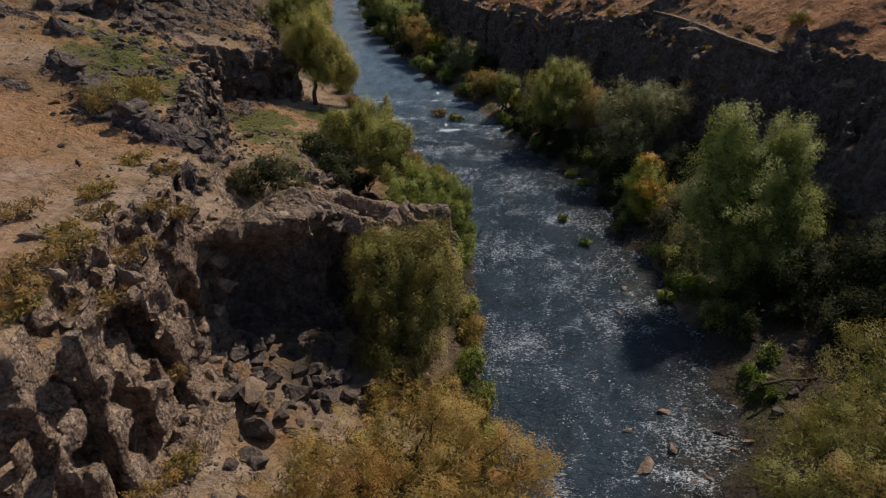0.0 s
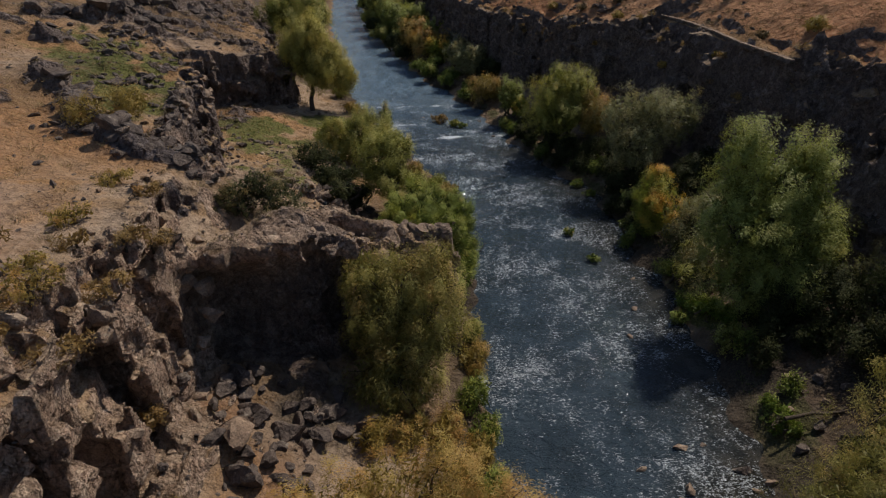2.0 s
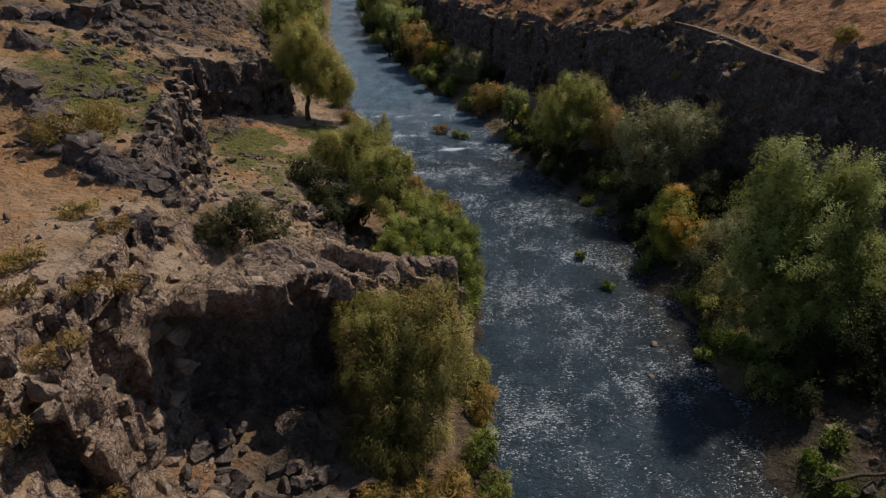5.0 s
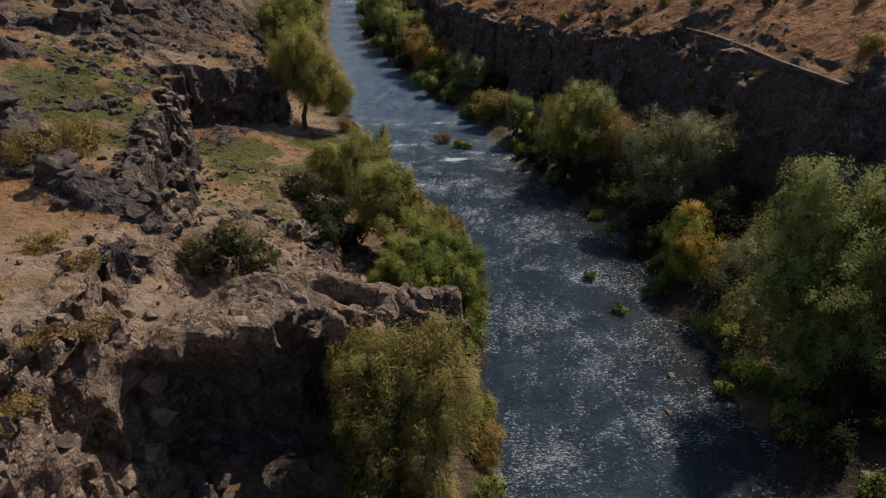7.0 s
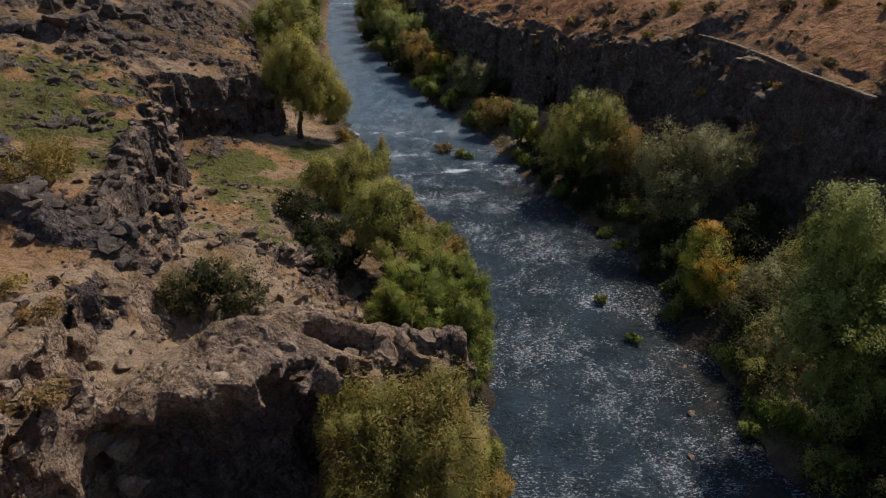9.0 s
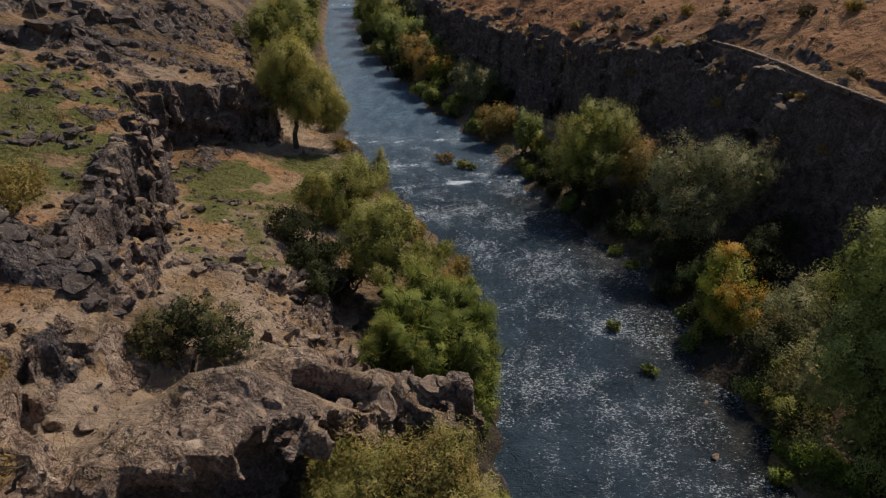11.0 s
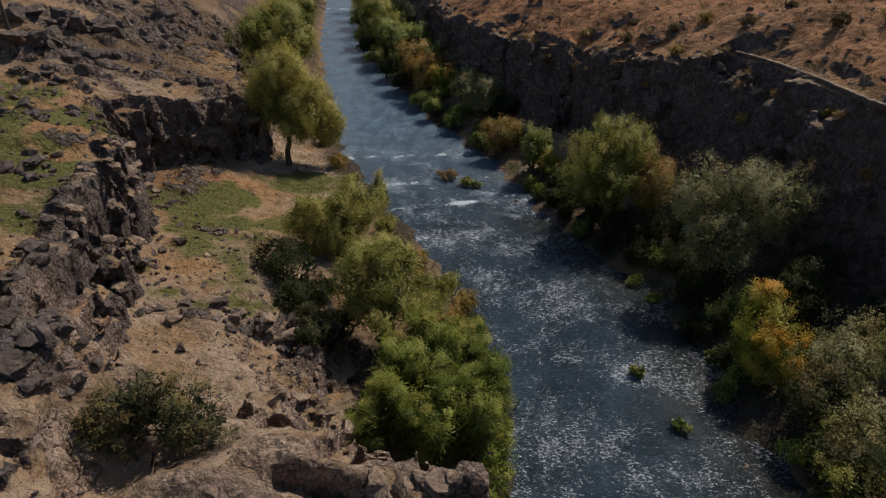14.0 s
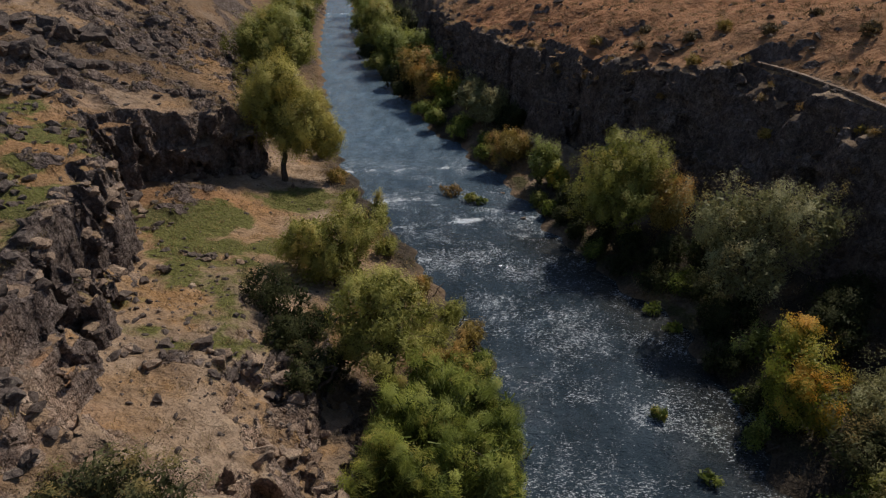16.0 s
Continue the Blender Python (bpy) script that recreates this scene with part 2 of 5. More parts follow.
GROUND = ground_material()
CLIFF = cliff_material()
STONE_DARK = boulder_material("dark_basalt_stone", 0.78)
STONE_PALE = boulder_material("pale_dusty_stone", 1.75, (1.04, 0.96, 0.82))
BARK = bark_material()
WATER = water_material()
LEAF_OLIVE = leaf_material("olive_willow_leaves", (0.118, 0.124, 0.025), (0.227, 0.222, 0.044), (0.355, 0.334, 0.085), (0.355, 0.243, 0.051), 0.74)
LEAF_GOLD = leaf_material("golden_willow_leaves", (0.158, 0.116, 0.028), (0.292, 0.212, 0.050), (0.420, 0.312, 0.095), (0.350, 0.180, 0.048), 0.64)
LEAF_SUN = leaf_material("yellow_green_leaves", (0.172, 0.156, 0.042), (0.320, 0.284, 0.064), (0.455, 0.385, 0.090), (0.430, 0.310, 0.060), 0.72)
LEAF_GREEN = leaf_material("green_leaves", (0.112, 0.126, 0.030), (0.210, 0.228, 0.052), (0.340, 0.345, 0.090), (0.294, 0.252, 0.060), 0.80)
LEAF_GREY = leaf_material("grey_green_leaves", (0.142, 0.136, 0.055), (0.243, 0.232, 0.102), (0.364, 0.343, 0.168), (0.364, 0.252, 0.088), 0.72)
LEAF_AUTUMN = leaf_material("yellow_orange_leaves", (0.117, 0.134, 0.018), (0.233, 0.248, 0.032), (0.360, 0.320, 0.050), (0.550, 0.258, 0.027), 0.67)
LEAF_REED = leaf_material("bright_green_shoots", (0.054, 0.072, 0.014), (0.146, 0.178, 0.030), (0.280, 0.296, 0.054), (0.310, 0.210, 0.050), 0.76)
# near-black leaves: deep shade is put into this colour
LEAF_SHADED = leaf_material("shade_dark_shrub_leaves", (0.018, 0.023, 0.009), (0.038, 0.045, 0.017), (0.08, 0.08, 0.03), (0.13, 0.09, 0.03), 0.82, 0.08)
LEAF_LIME = leaf_material("fresh_willow_leaves", (0.130, 0.134, 0.030), (0.250, 0.244, 0.055), (0.375, 0.345, 0.090), (0.34, 0.265, 0.065), 0.70)
LEAF_RUST = leaf_material("rust_coloured_dry_tufts", (0.15, 0.092, 0.030), (0.27, 0.172, 0.060), (0.40, 0.275, 0.105), (0.34, 0.18, 0.05), 0.7)
LEAF_TURN = leaf_material("turning_willow_leaves", (0.118, 0.112, 0.028), (0.230, 0.205, 0.050), (0.360, 0.310, 0.090), (0.340, 0.215, 0.065), 0.70)
LEAF_FRESH = leaf_material("fresh_grass_blades", (0.075, 0.110, 0.014), (0.150, 0.195, 0.026), (0.260, 0.290, 0.050), (0.260, 0.240, 0.050), 0.8)
LEAF_SHRUB = leaf_material("dull_olive_shrub_leaves", (0.042, 0.046, 0.02), (0.085, 0.088, 0.036), (0.155, 0.15, 0.065), (0.25, 0.165, 0.055), 0.68, 0.12)
LEAF_BROWN = leaf_material("dry_brown_scrub", (0.05, 0.036, 0.018), (0.11, 0.078, 0.034), (0.20, 0.14, 0.06), (0.30, 0.17, 0.05), 0.7)
STRAW = straw_material("dry_straw", (0.20, 0.115, 0.04), (0.50, 0.36, 0.18))
GRASS = straw_material("fresh_grass", (0.05, 0.085, 0.012), (0.16, 0.21, 0.04))
SAGE = straw_material("dry_brush_twigs", (0.10, 0.07, 0.035), (0.30, 0.23, 0.11))


# ---- terrain ----
def key(table):
    """A smooth curve y -> values from a short table of rows (y, a, b, ...)."""
    rows = np.array(table, float)
    return lambda y: [np.interp(y, rows[:, 0], rows[:, k]) for k in range(1, rows.shape[1])]


river_left = key([(-60, 8), (5, 4.2), (14, 3.0), (22, 1.6), (30, 1.2), (38, 0.8), (45, 0.3), (53, -3.0), (60, -6.2), (71, -11.4), (91, -16.2), (118, -22.4), (150, -27.5), (260, -46)])
river_right = key([(-60, 12), (8, 9.4), (17, 10.9), (20, 12.2), (22.5, 13.3), (30, 12.9), (40, 12.0), (43, 12.1), (48, 10.9), (51, 9.4), (56, 6.6), (64, 4.0), (70, 1.9), (83, -4.6), (107, -12), (132, -17.4), (150, -21.5), (260, -40)])
# left side: lower step (foot and top) and upper step (foot and top), x and z each
low_foot = key([(0, -9.0, 4.4), (12, -9.4, 4.4), (18, -10.1, 4.1), (22.2, -10.8, 3.4), (23.2, -9.9, 3.1), (23.4, -7.0, 2.6), (24.7, -5.7, 2.4), (26.0, -4.1, 2.0), (27.4, -1.5, 1.0), (28.7, 0.5, 0.4), (31.0, 0.4, 0.4), (32.8, -3.5, 1.3),
                (38, -5.0, 1.6), (46, -6.0, 1.4), (53, -8.8, 1.3), (60, -12.5, 0.9), (67, -14.0, 0.9), (75, -15.5, 1.0), (91, -20.5, 1.2), (118, -27, 1.6), (260, -52, 2)])
low_top = key([(0, -9.3, 6.6), (12, -9.7, 6.8), (18, -10.3, 6.6), (22.3, -11.1, 6.6), (23.3, -10.3, 7.8), (23.5, -7.7, 8.2), (24.5, -6.6, 8.2), (25.8, -5.1, 7.7), (27.2, -3.6, 6.7), (28.4, -0.7, 6.3), (29.6, -0.2, 6.2), (30.8, -0.6, 5.4), (32.6, -8.4, 4.5),
               (38, -10.0, 4.7), (46, -12.0, 3.6), (53, -15.5, 2.9), (60, -18.0, 2.2), (65.5, -14.9, 1.2), (75, -17.0, 1.7), (91, -23.5, 2.4), (118, -30, 3), (260, -56, 4)])
up_foot = key([(0, -9.5, 6.9), (12, -9.9, 7.2), (18, -10.6, 6.9), (22.3, -11.3, 7.2), (23.2, -11.1, 7.9), (24.2, -11.0, 8.1), (28, -11.8, 8.2), (31.5, -11.4, 7.9), (33.8, -13.2, 5.6),
               (38, -14.7, 5.3), (42, -15.8, 5.2), (48, -18.2, 4.2), (54, -21.6, 3.4), (58.5, -24.2, 3.0), (65.5, -16.1, 1.6), (70, -17.6, 1.8), (80, -21, 2.6), (91, -25.5, 3), (118, -33, 4), (260, -60, 5)])
up_top = key([(0, -9.9, 10.8), (12, -10.3, 11.0), (18, -11.2, 10.8), (22.3, -11.9, 10.2), (24.2, -12.1, 10.3), (28, -13.6, 9.7), (31.5, -13.4, 9.1), (34.5, -14.6, 8.9),
              (38, -15.7, 8.9), (42, -17.0, 9.3), (48, -19.4, 8.9), (54, -23.0, 8.5), (58.5, -25.6, 8.4), (65.5, -17.0, 6.2), (70, -18.8, 5.8), (80, -23, 5.6), (91, -28, 5.4), (118, -38, 9), (260, -66, 10)])
hill = key([(0, -30, 13.0), (24, -30, 12.4), (36, -32, 11.6), (46, -34, 11.4), (58, -38, 11.2), (70, -36, 10.6), (85, -40, 11.5), (110, -52, 17), (260, -90, 26)])
# right side: foot and rim of the cliff
cliff_foot = key([(0, 20.5, 2.6), (22, 20.6, 2.8), (30, 20.9, 2.8), (38, 21.2, 2.6), (44, 20.2, 2.5), (50, 18.2, 2.5), (58, 13.6, 2.2), (62, 12.3, 2.0), (72, 7.8, 2.0), (80, 3.0, 2.0), (90, -2.5, 2.0), (107, -6.5, 2), (132, -12, 2), (260, -30, 2)])
cliff_rim = key([(0, 24.5, 13.0), (22, 24.6, 12.8), (30, 25.0, 12.6), (38, 25.4, 11.9), (44.5, 23.6, 11.2), (46, 21.4, 11.1), (50, 20.3, 11.1), (54, 19.7, 11.2), (58, 18.7, 11.1), (60.6, 17.4, 10.9), (62, 15.4, 10.4), (63.4, 13.2, 9.8), (72, 9.0, 8.7), (80, 4.3, 8.4), (90, -1.2, 8.2), (107, -5.2, 8.4), (132, -10, 8.4), (260, -28, 9)])


def section_heights(xs, ys):
    """Ground height on a grid of xs by ys."""
    out = np.zeros((len(xs), len(ys)), np.float32)
    for j, y in enumerate(ys):
        rl = river_left(y)[0] + 0.30 * math.sin(1.15 * y) + 0.22 * math.sin(2.7 * y + 1)
        rr = river_right(y)[0] + 0.45 * math.sin(0.9 * y + 2) + 0.28 * math.sin(2.3 * y)
        (ax, az), (bx, bz), (cx, cz), (dx, dz), (hx, hz) = low_foot(y), low_top(y), up_foot(y), up_top(y), hill(y)
        (ex, ez), (fx, fz) = cliff_foot(y), cliff_rim(y)
        fx += (0.55 * math.sin(0.8 * y) + 0.4 * math.sin(1.9 * y + 1)) * (0.2 if 46 < y < 60 else 1)
        kx = [-400, hx - 40, hx, dx, cx, bx, ax, rl - 0.9, rl, rl + 0.8, 0.5 * (rl + rr), rr - 1.2, rr, rr + 1.0, ex, fx, fx + 6, fx + 25, fx + 60, 400]
        kz = [hz + 60, hz + 8, hz, dz, cz, bz, az, 0.55, 0.03, -0.5, -0.9, -0.35, 0.03, 0.5, ez, fz, fz + 3.2, fz + 8.0, fz + 11.5, fz + 40]
        for k in range(1, len(kx)):
            kx[k] = max(kx[k], kx[k - 1] + 0.05)
        out[:, j] = np.interp(xs, kx, kz)
    return out


rng = np.random.default_rng(7)


def up_axis(a, axis, n, step, origin):
    """Smoothly resample lattice a along one axis to n samples."""
    p = origin + np.arange(n) * step
    i = np.floor(p).astype(int)
    f = (p - i).astype(np.float32)
    f = f * f * (3 - 2 * f)
    shape = [1] * a.ndim
    shape[axis] = n
    f = f.reshape(shape)
    return np.take(a, i, axis) * (1 - f) + np.take(a, i + 1, axis) * f


def lattice_noise(counts, res, size):
    """Smooth noise in -1..1 on a regular grid; size is the feature size in metres (one number or one per axis)."""
    sizes = [size] * len(counts) if isinstance(size, (int, float)) else size
    a = rng.uniform(-1, 1, [int(c * res / s) + 4 for c, s in zip(counts, sizes)]).astype(np.float32)
    for k in reversed(range(len(counts))):
        a = up_axis(a, k, counts[k], res / sizes[k], rng.uniform(0, 1))
    return a


RES = 0.2
X0, Y0, Z0 = -46.0, 7.0, -1.3
NX, NY, NZ = 380, 470, 84
xs = X0 + RES * np.arange(NX)
ys = Y0 + RES * np.arange(NY)
zs = (Z0 + RES * np.arange(NZ)).astype(np.float32)
base = section_heights(xs, ys)
XX, YY = np.meshgrid(xs, ys, indexing="ij")
step_x = np.array([up_top(y)[0] for y in ys])[None, :]
rim_x = np.array([cliff_rim(y)[0] for y in ys])[None, :]
edge_l = np.array([river_left(y)[0] for y in ys])[None, :]
edge_r = np.array([river_right(y)[0] for y in ys])[None, :]


def bell(cx, cy, rx, ry):
    return np.exp(-(((XX - cx) / rx) ** 2 + ((YY - cy) / ry) ** 2)).astype(np.float32)


n1 = lattice_noise((NX, NY), RES, 0.9)
n4, n8, n2 = lattice_noise((NX, NY), RES, 4.0), lattice_noise((NX, NY), RES, 9.0), lattice_noise((NX, NY), RES, 1.6)


def streak(ax, ay, bx, by, w):
    """A soft band along a line on the plan."""
    t = np.clip(((XX - ax) * (bx - ax) + (YY - ay) * (by - ay)) / ((bx - ax) ** 2 + (by - ay) ** 2), 0, 1)
    return np.exp(-((XX - ax - t * (bx - ax)) ** 2 + (YY - ay - t * (by - ay)) ** 2) / w ** 2).astype(np.float32)


# where bare dark rock breaks through: rows of outcrops across the slope
greenmask0 = 1.7 * bell(-21.4, 43.5, 3.4, 4.4) + 1.7 * bell(-26.5, 50.5, 5.0, 4.2) + 1.6 * bell(-30.5, 57.4, 5.5, 2.4) + 0.9 * bell(-20.0, 37.6, 2.2, 1.6) + 0.8 * bell(-23, 53, 3, 2.5)
rows = 1.4 * streak(-25.0, 41.0, -19.4, 34.8, 0.9) + 1.4 * streak(-19.4, 34.8, -15.8, 31.6, 0.9) + 1.2 * streak(-42, 59, -31, 52.4, 1.2) + 1.0 * streak(-31, 52.4, -24, 50.0, 0.9)
rows += 1.3 * streak(-36, 60.5, -28.0, 69.0, 1.7) + 1.3 * streak(-40, 69.5, -30.5, 76.0, 1.6) + 1.2 * streak(-31.0, 59.4, -27.4, 60.2, 0.7) + 1.2 * streak(-34, 93, -27.4, 75, 1.6) + 0.9 * streak(-24.5, 66.0, -18.0, 68.0, 0.8) + 0.9 * streak(-24, 45.5, -20.5, 47.5, 0.8) + 1.0 * streak(-42, 86, -30, 78, 2.0)
ridge = np.exp(-((XX - step_x + 0.5) / 1.6) ** 2) * ((YY > 30) & (YY < 62))
bands = lattice_noise((NX, NY), RES, (8.0, 2.4)) + 0.6 * lattice_noise((NX, NY), RES, (3.5, 1.3))
outcrop = 1.0 * ridge + 1.3 * bell(-13.6, 30.6, 1.9, 0.9) + 1.2 * bell(-12.3, 27.5, 1.1, 0.8) + 1.0 * bell(-17.3, 33.3, 2.2, 0.8) + 0.9 * bell(-12.6, 33.7, 2.0, 0.8) + 0.6 * bell(-21, 33, 4, 1.0)
outcrop += 0.55 * bell(-7.4, 37.0, 1.6, 1.8) + 0.5 * bell(-11.5, 38.6, 2.4, 0.9) + 1.1 * bell(-8.5, 14, 2.6, 7) * (XX < -8.2)
outcrop += 1.4 * bell(-6.9, 26.4, 2.4, 1.9) + 0.9 * bell(-9.6, 24.6, 1.5, 0.8) + 1.1 * bell(-1.4, 29.8, 1.8, 1.3) + 0.8 * bell(-6.0, 29.6, 2.6, 0.9) + 0.6 * bell(-10.6, 22.0, 1.2, 3.0)
outcrop += np.clip((-XX - 17.5) / 3, 0, 1) * np.clip((YY - 32) / 4, 0, 1) * np.clip(0.05 + 0.8 * bands, 0, 0.8) * np.clip(1.2 - greenmask0 * 0.9, 0, 1) + rows
outcrop += np.clip((-XX - 19) / 3, 0, 1) * np.clip((YY - 60) / 5, 0, 1) * np.clip(0.02 + 0.7 * bands, 0, 1)
hillside = np.clip((-XX - 17) / 2, 0, 1) * np.clip((YY - 33) / 3, 0, 1)
rockmask = np.clip(outcrop + 0.40 * n4 + 0.35 * n2 - 0.18 - 0.25 * hillside - 0.8 * np.clip(greenmask0, 0, 1) * np.clip(1 - rows, 0, 1) - 0.9 * streak(-10.9, 25.4, -10.3, 28.4, 0.8) - 1.1 * bell(-9.4, 32.0, 2.3, 1.3), 0, 1) * (XX < edge_l + 0.2)
rockmask = np.maximum(rockmask, hillside * np.clip(0.9 * n2 + 0.7 * n1 + 0.3 * n4 - 0.12 - 0.45 * np.clip(greenmask0, 0, 1) * np.clip(1 - rows, 0, 1), 0, 1) * (XX < edge_l))
rockmask = np.maximum(rockmask, np.clip(1.0 - np.abs(XX - rim_x + 0.9) / 1.0 + 0.5 * n2 - 0.4, 0, 1) * (XX > edge_r) * ((YY < 44) | (YY > 62)))
rockmask = np.maximum(rockmask, np.clip(0.6 * n4 + 0.5 * n2 - 0.75, 0, 1) * (XX > rim_x))
greenmask = greenmask0 + 0.9 * bell(-10.1, 28.6, 0.9, 0.7) + 1.3 * bell(-15.5, 51.5, 3.6, 4.0) + 0.75 * bell(-13.5, 43.5, 3.4, 4.5) + 0.8 * bell(-12.5, 40.5, 3, 1.2) + 2.2 * bell(-12.8, 61.8, 2.6, 2.2) + 0.8 * bell(-16, 55, 3, 4) + 0.6 * bell(-18, 37, 2.5, 2.5)
greenmask += 1.1 * bell(14.2, 23.2, 0.9, 1.2) + 2.0 * streak(12.9, 32.4, 14.4, 30.3, 0.7) + 1.0 * np.clip(1 - np.abs(XX - edge_r - 0.8) / 1.6, 0, 1) + 0.6 * np.clip(1 - np.abs(XX - edge_l + 1.0) / 1.5, 0, 1)
greenmask = np.clip(greenmask * (0.75 + 0.6 * n4 + 0.45 * n2 + 0.3 * n1), 0, 1)
strawmask = np.clip(0.9 * bell(-24.6, 79, 3.2, 6.0) + 0.75 * (XX > rim_x) + 0.7 * n8 + bell(-18, 58, 4, 3) + 0.7 * bell(-17, 30, 5, 4) + 0.6 * bell(-13.5, 44, 4, 6) + 0.65 * np.clip((-XX - 17) / 3, 0, 1) * (YY > 33) * np.where(YY > 60, 0.35, 1), 0, 1)
ochremask = np.clip((XX - rim_x - 0.3) / 1.0, 0, 1) * np.clip(0.85 + 0.5 * n8, 0, 1) + 0.5 * bell(-19, 58.5, 4.5, 2.5) + 0.4 * bell(-16, 33, 3.5, 2.5) + np.clip((-XX - 18) / 4, 0, 1) * np.clip((YY - 34) / 5, 0, 1) * np.clip(0.55 + 0.5 * n8, 0, 1) * np.where(YY > 62, 0.16, 0.30) + 0.45 * np.clip((-XX - 12.5) / 2, 0, 1) * (YY < 36) * np.clip(0.6 + 0.6 * n8, 0, 1)
ochremask = np.clip(ochremask + 0.6 * bell(16.4, 24.0, 1.0, 0.8) + 0.7 * bell(16.2, 26.6, 0.6, 0.7) + 0.6 * bell(-8.8, 20.2, 1.2, 1.6) + 0.45 * bell(-6.4, 18.0, 1.2, 1.5) + 0.6 * bell(15.4, 31.2, 0.6, 0.5), 0, 1)
# east bank: cliff and tree shade darkened into the soil colour
shade_litter_mask = (1 - 0.2 * bell(15.5, 22.8, 1.6, 1.8)) * np.clip(1 - 1.1 * streak(12.9, 32.4, 14.4, 30.3, 0.8) - 0.8 * bell(14.2, 23.2, 0.9, 1.2), 0, 1) * np.clip((XX - edge_r + 2.2) / 0.8, 0, 1) * np.clip((rim_x - 1.0 - XX) / 1.0, 0, 1) * np.clip(0.75 + 0.5 * n4 + 0.4 * n2, 0, 1)
# brown litter by the willow; shade painted on the floor before the hollow
shade_litter_mask = np.maximum(shade_litter_mask, 0.9 * bell(-4.2, 40.5, 2.2, 3.6) + 1.0 * bell(-6.4, 21.2, 3.0, 2.8) * np.clip(0.85 + 0.6 * n2, 0, 1))
shade_litter_mask = np.maximum(shade_litter_mask, 0.40 * hillside * np.clip(0.7 + 0.9 * n4 - 0.8 * greenmask, 0, 1))
shade_litter_mask = np.maximum(shade_litter_mask, 0.66 * np.clip((-XX - 18) / 3, 0, 1) * np.clip((YY - 61) / 4, 0, 1) * np.clip(0.7 + 0.9 * n8 + 0.5 * n4, 0, 1) * np.clip(1.2 - 1.3 * bell(-25.0, 79.5, 3.5, 6.0) - 1.1 * streak(-31.5, 61.5, -24.5, 64.5, 1.0), 0, 1))
shade_litter_mask = np.maximum(shade_litter_mask, np.clip(1.6 - np.abs(XX - edge_l + 0.3) / 1.8, 0, 1) * np.clip(0.9 + 0.5 * n4, 0, 1) * (base < 1.35))
lumps = np.abs(lattice_noise((NX, NY), RES, 0.9)) + 0.6 * np.abs(lattice_noise((NX, NY), RES, 0.55))
base = base + 0.10 * n4 + 0.05 * n2 + rockmask * (0.45 * lumps + 0.2 * n2)
base = base - 0.8 * bell(-9.4, 29.6, 1.5, 0.9) - 0.7 * bell(-10.2, 28.4, 1.0, 1.0) - 1.15 * streak(-5.6, 28.1, -4.0, 28.1, 0.55) + 0.3 * streak(-5.8, 29.0, -3.6, 29.0, 0.35) + 0.45 * streak(-11.2, 32.2, -9.7, 32.3, 1.0) + 0.6 * streak(-9.6, 32.4, -8.3, 33.2, 0.9) + 0.5 * streak(-8.3, 27.3, -5.6, 27.8, 0.7) - 0.45 * streak(-10.8, 25.6, -10.3, 28.2, 0.9) + 0.5 * bell(-11.4, 31.6, 1.6, 0.7) + 0.55 * np.clip(rows, 0, 1.2) * (0.6 + 0.6 * n2) + 0.6 * bell(-13.4, 31.0, 1.8, 0.8) + 0.6 * bell(-12.2, 27.8, 1.0, 0.7)
# the ledge falls away to the bank behind its rear edge
fall = 7.2 - 1.9 * np.maximum(YY - 29.2, 0) + 20.0 * np.clip((-5.0 - XX) / 3.2, 0, 1)
base = np.where((YY > 29.2) & (YY < 36) & (XX < edge_l), np.minimum(base, np.maximum(fall, 1.3)), base)
wall_x = np.interp(YY, [44.0, 50, 54, 58, 61.3], [21.5, 20.25, 19.95, 19.2, 17.95])
by_wall = np.clip(1.5 - np.abs(XX - wall_x + 0.1) / 0.8, 0, 1) * np.clip(YY - 44, 0, 1) * np.clip(62 - YY, 0, 1)
base = np.where((XX < wall_x + 0.1) & (XX > wall_x - 4) & (by_wall > 0), np.minimum(base, 10.95 - 1.7 * np.maximum(wall_x - 0.35 - XX, 0)), base)
base = np.where((XX >= wall_x + 0.1) & (by_wall > 0), base * (1 - by_wall) + by_wall * np.minimum(base, 11.1 + 0.25 * (XX - wall_x)), base)
base = base.astype(np.float32)

# horizontal warp: breaks the steps into blocks, ledges and columns
shape3 = (NX, NY, NZ)
w1 = lattice_noise(shape3, RES, 2.4)
w2 = lattice_noise(shape3, RES, 0.95)
w3 = lattice_noise(shape3, RES, (1.1, 1.1, 6.0))
w4 = lattice_noise(shape3, RES, (2.2, 2.2, 0.7))


def block_noise(size, amp, tall=1.0):
    """Two fields that are constant inside irregular blocks, so that faces break along sharp steps."""
    i = np.floor((xs[:, None, None] + amp * w1) / size).astype(np.int32) % 97
    j = np.floor((ys[None, :, None] + amp * w2 + 0.31 * xs[:, None, None]) / size).astype(np.int32) % 89
    k = np.floor((zs[None, None, :] + 0.5 * amp * w1) / (size * tall)).astype(np.int32) % 83
    out = []
    for _ in range(2):
        tbl = rng.uniform(-1, 1, (97, 89, 83)).astype(np.float32)
        out.append(tbl[i, j, k])
    return out


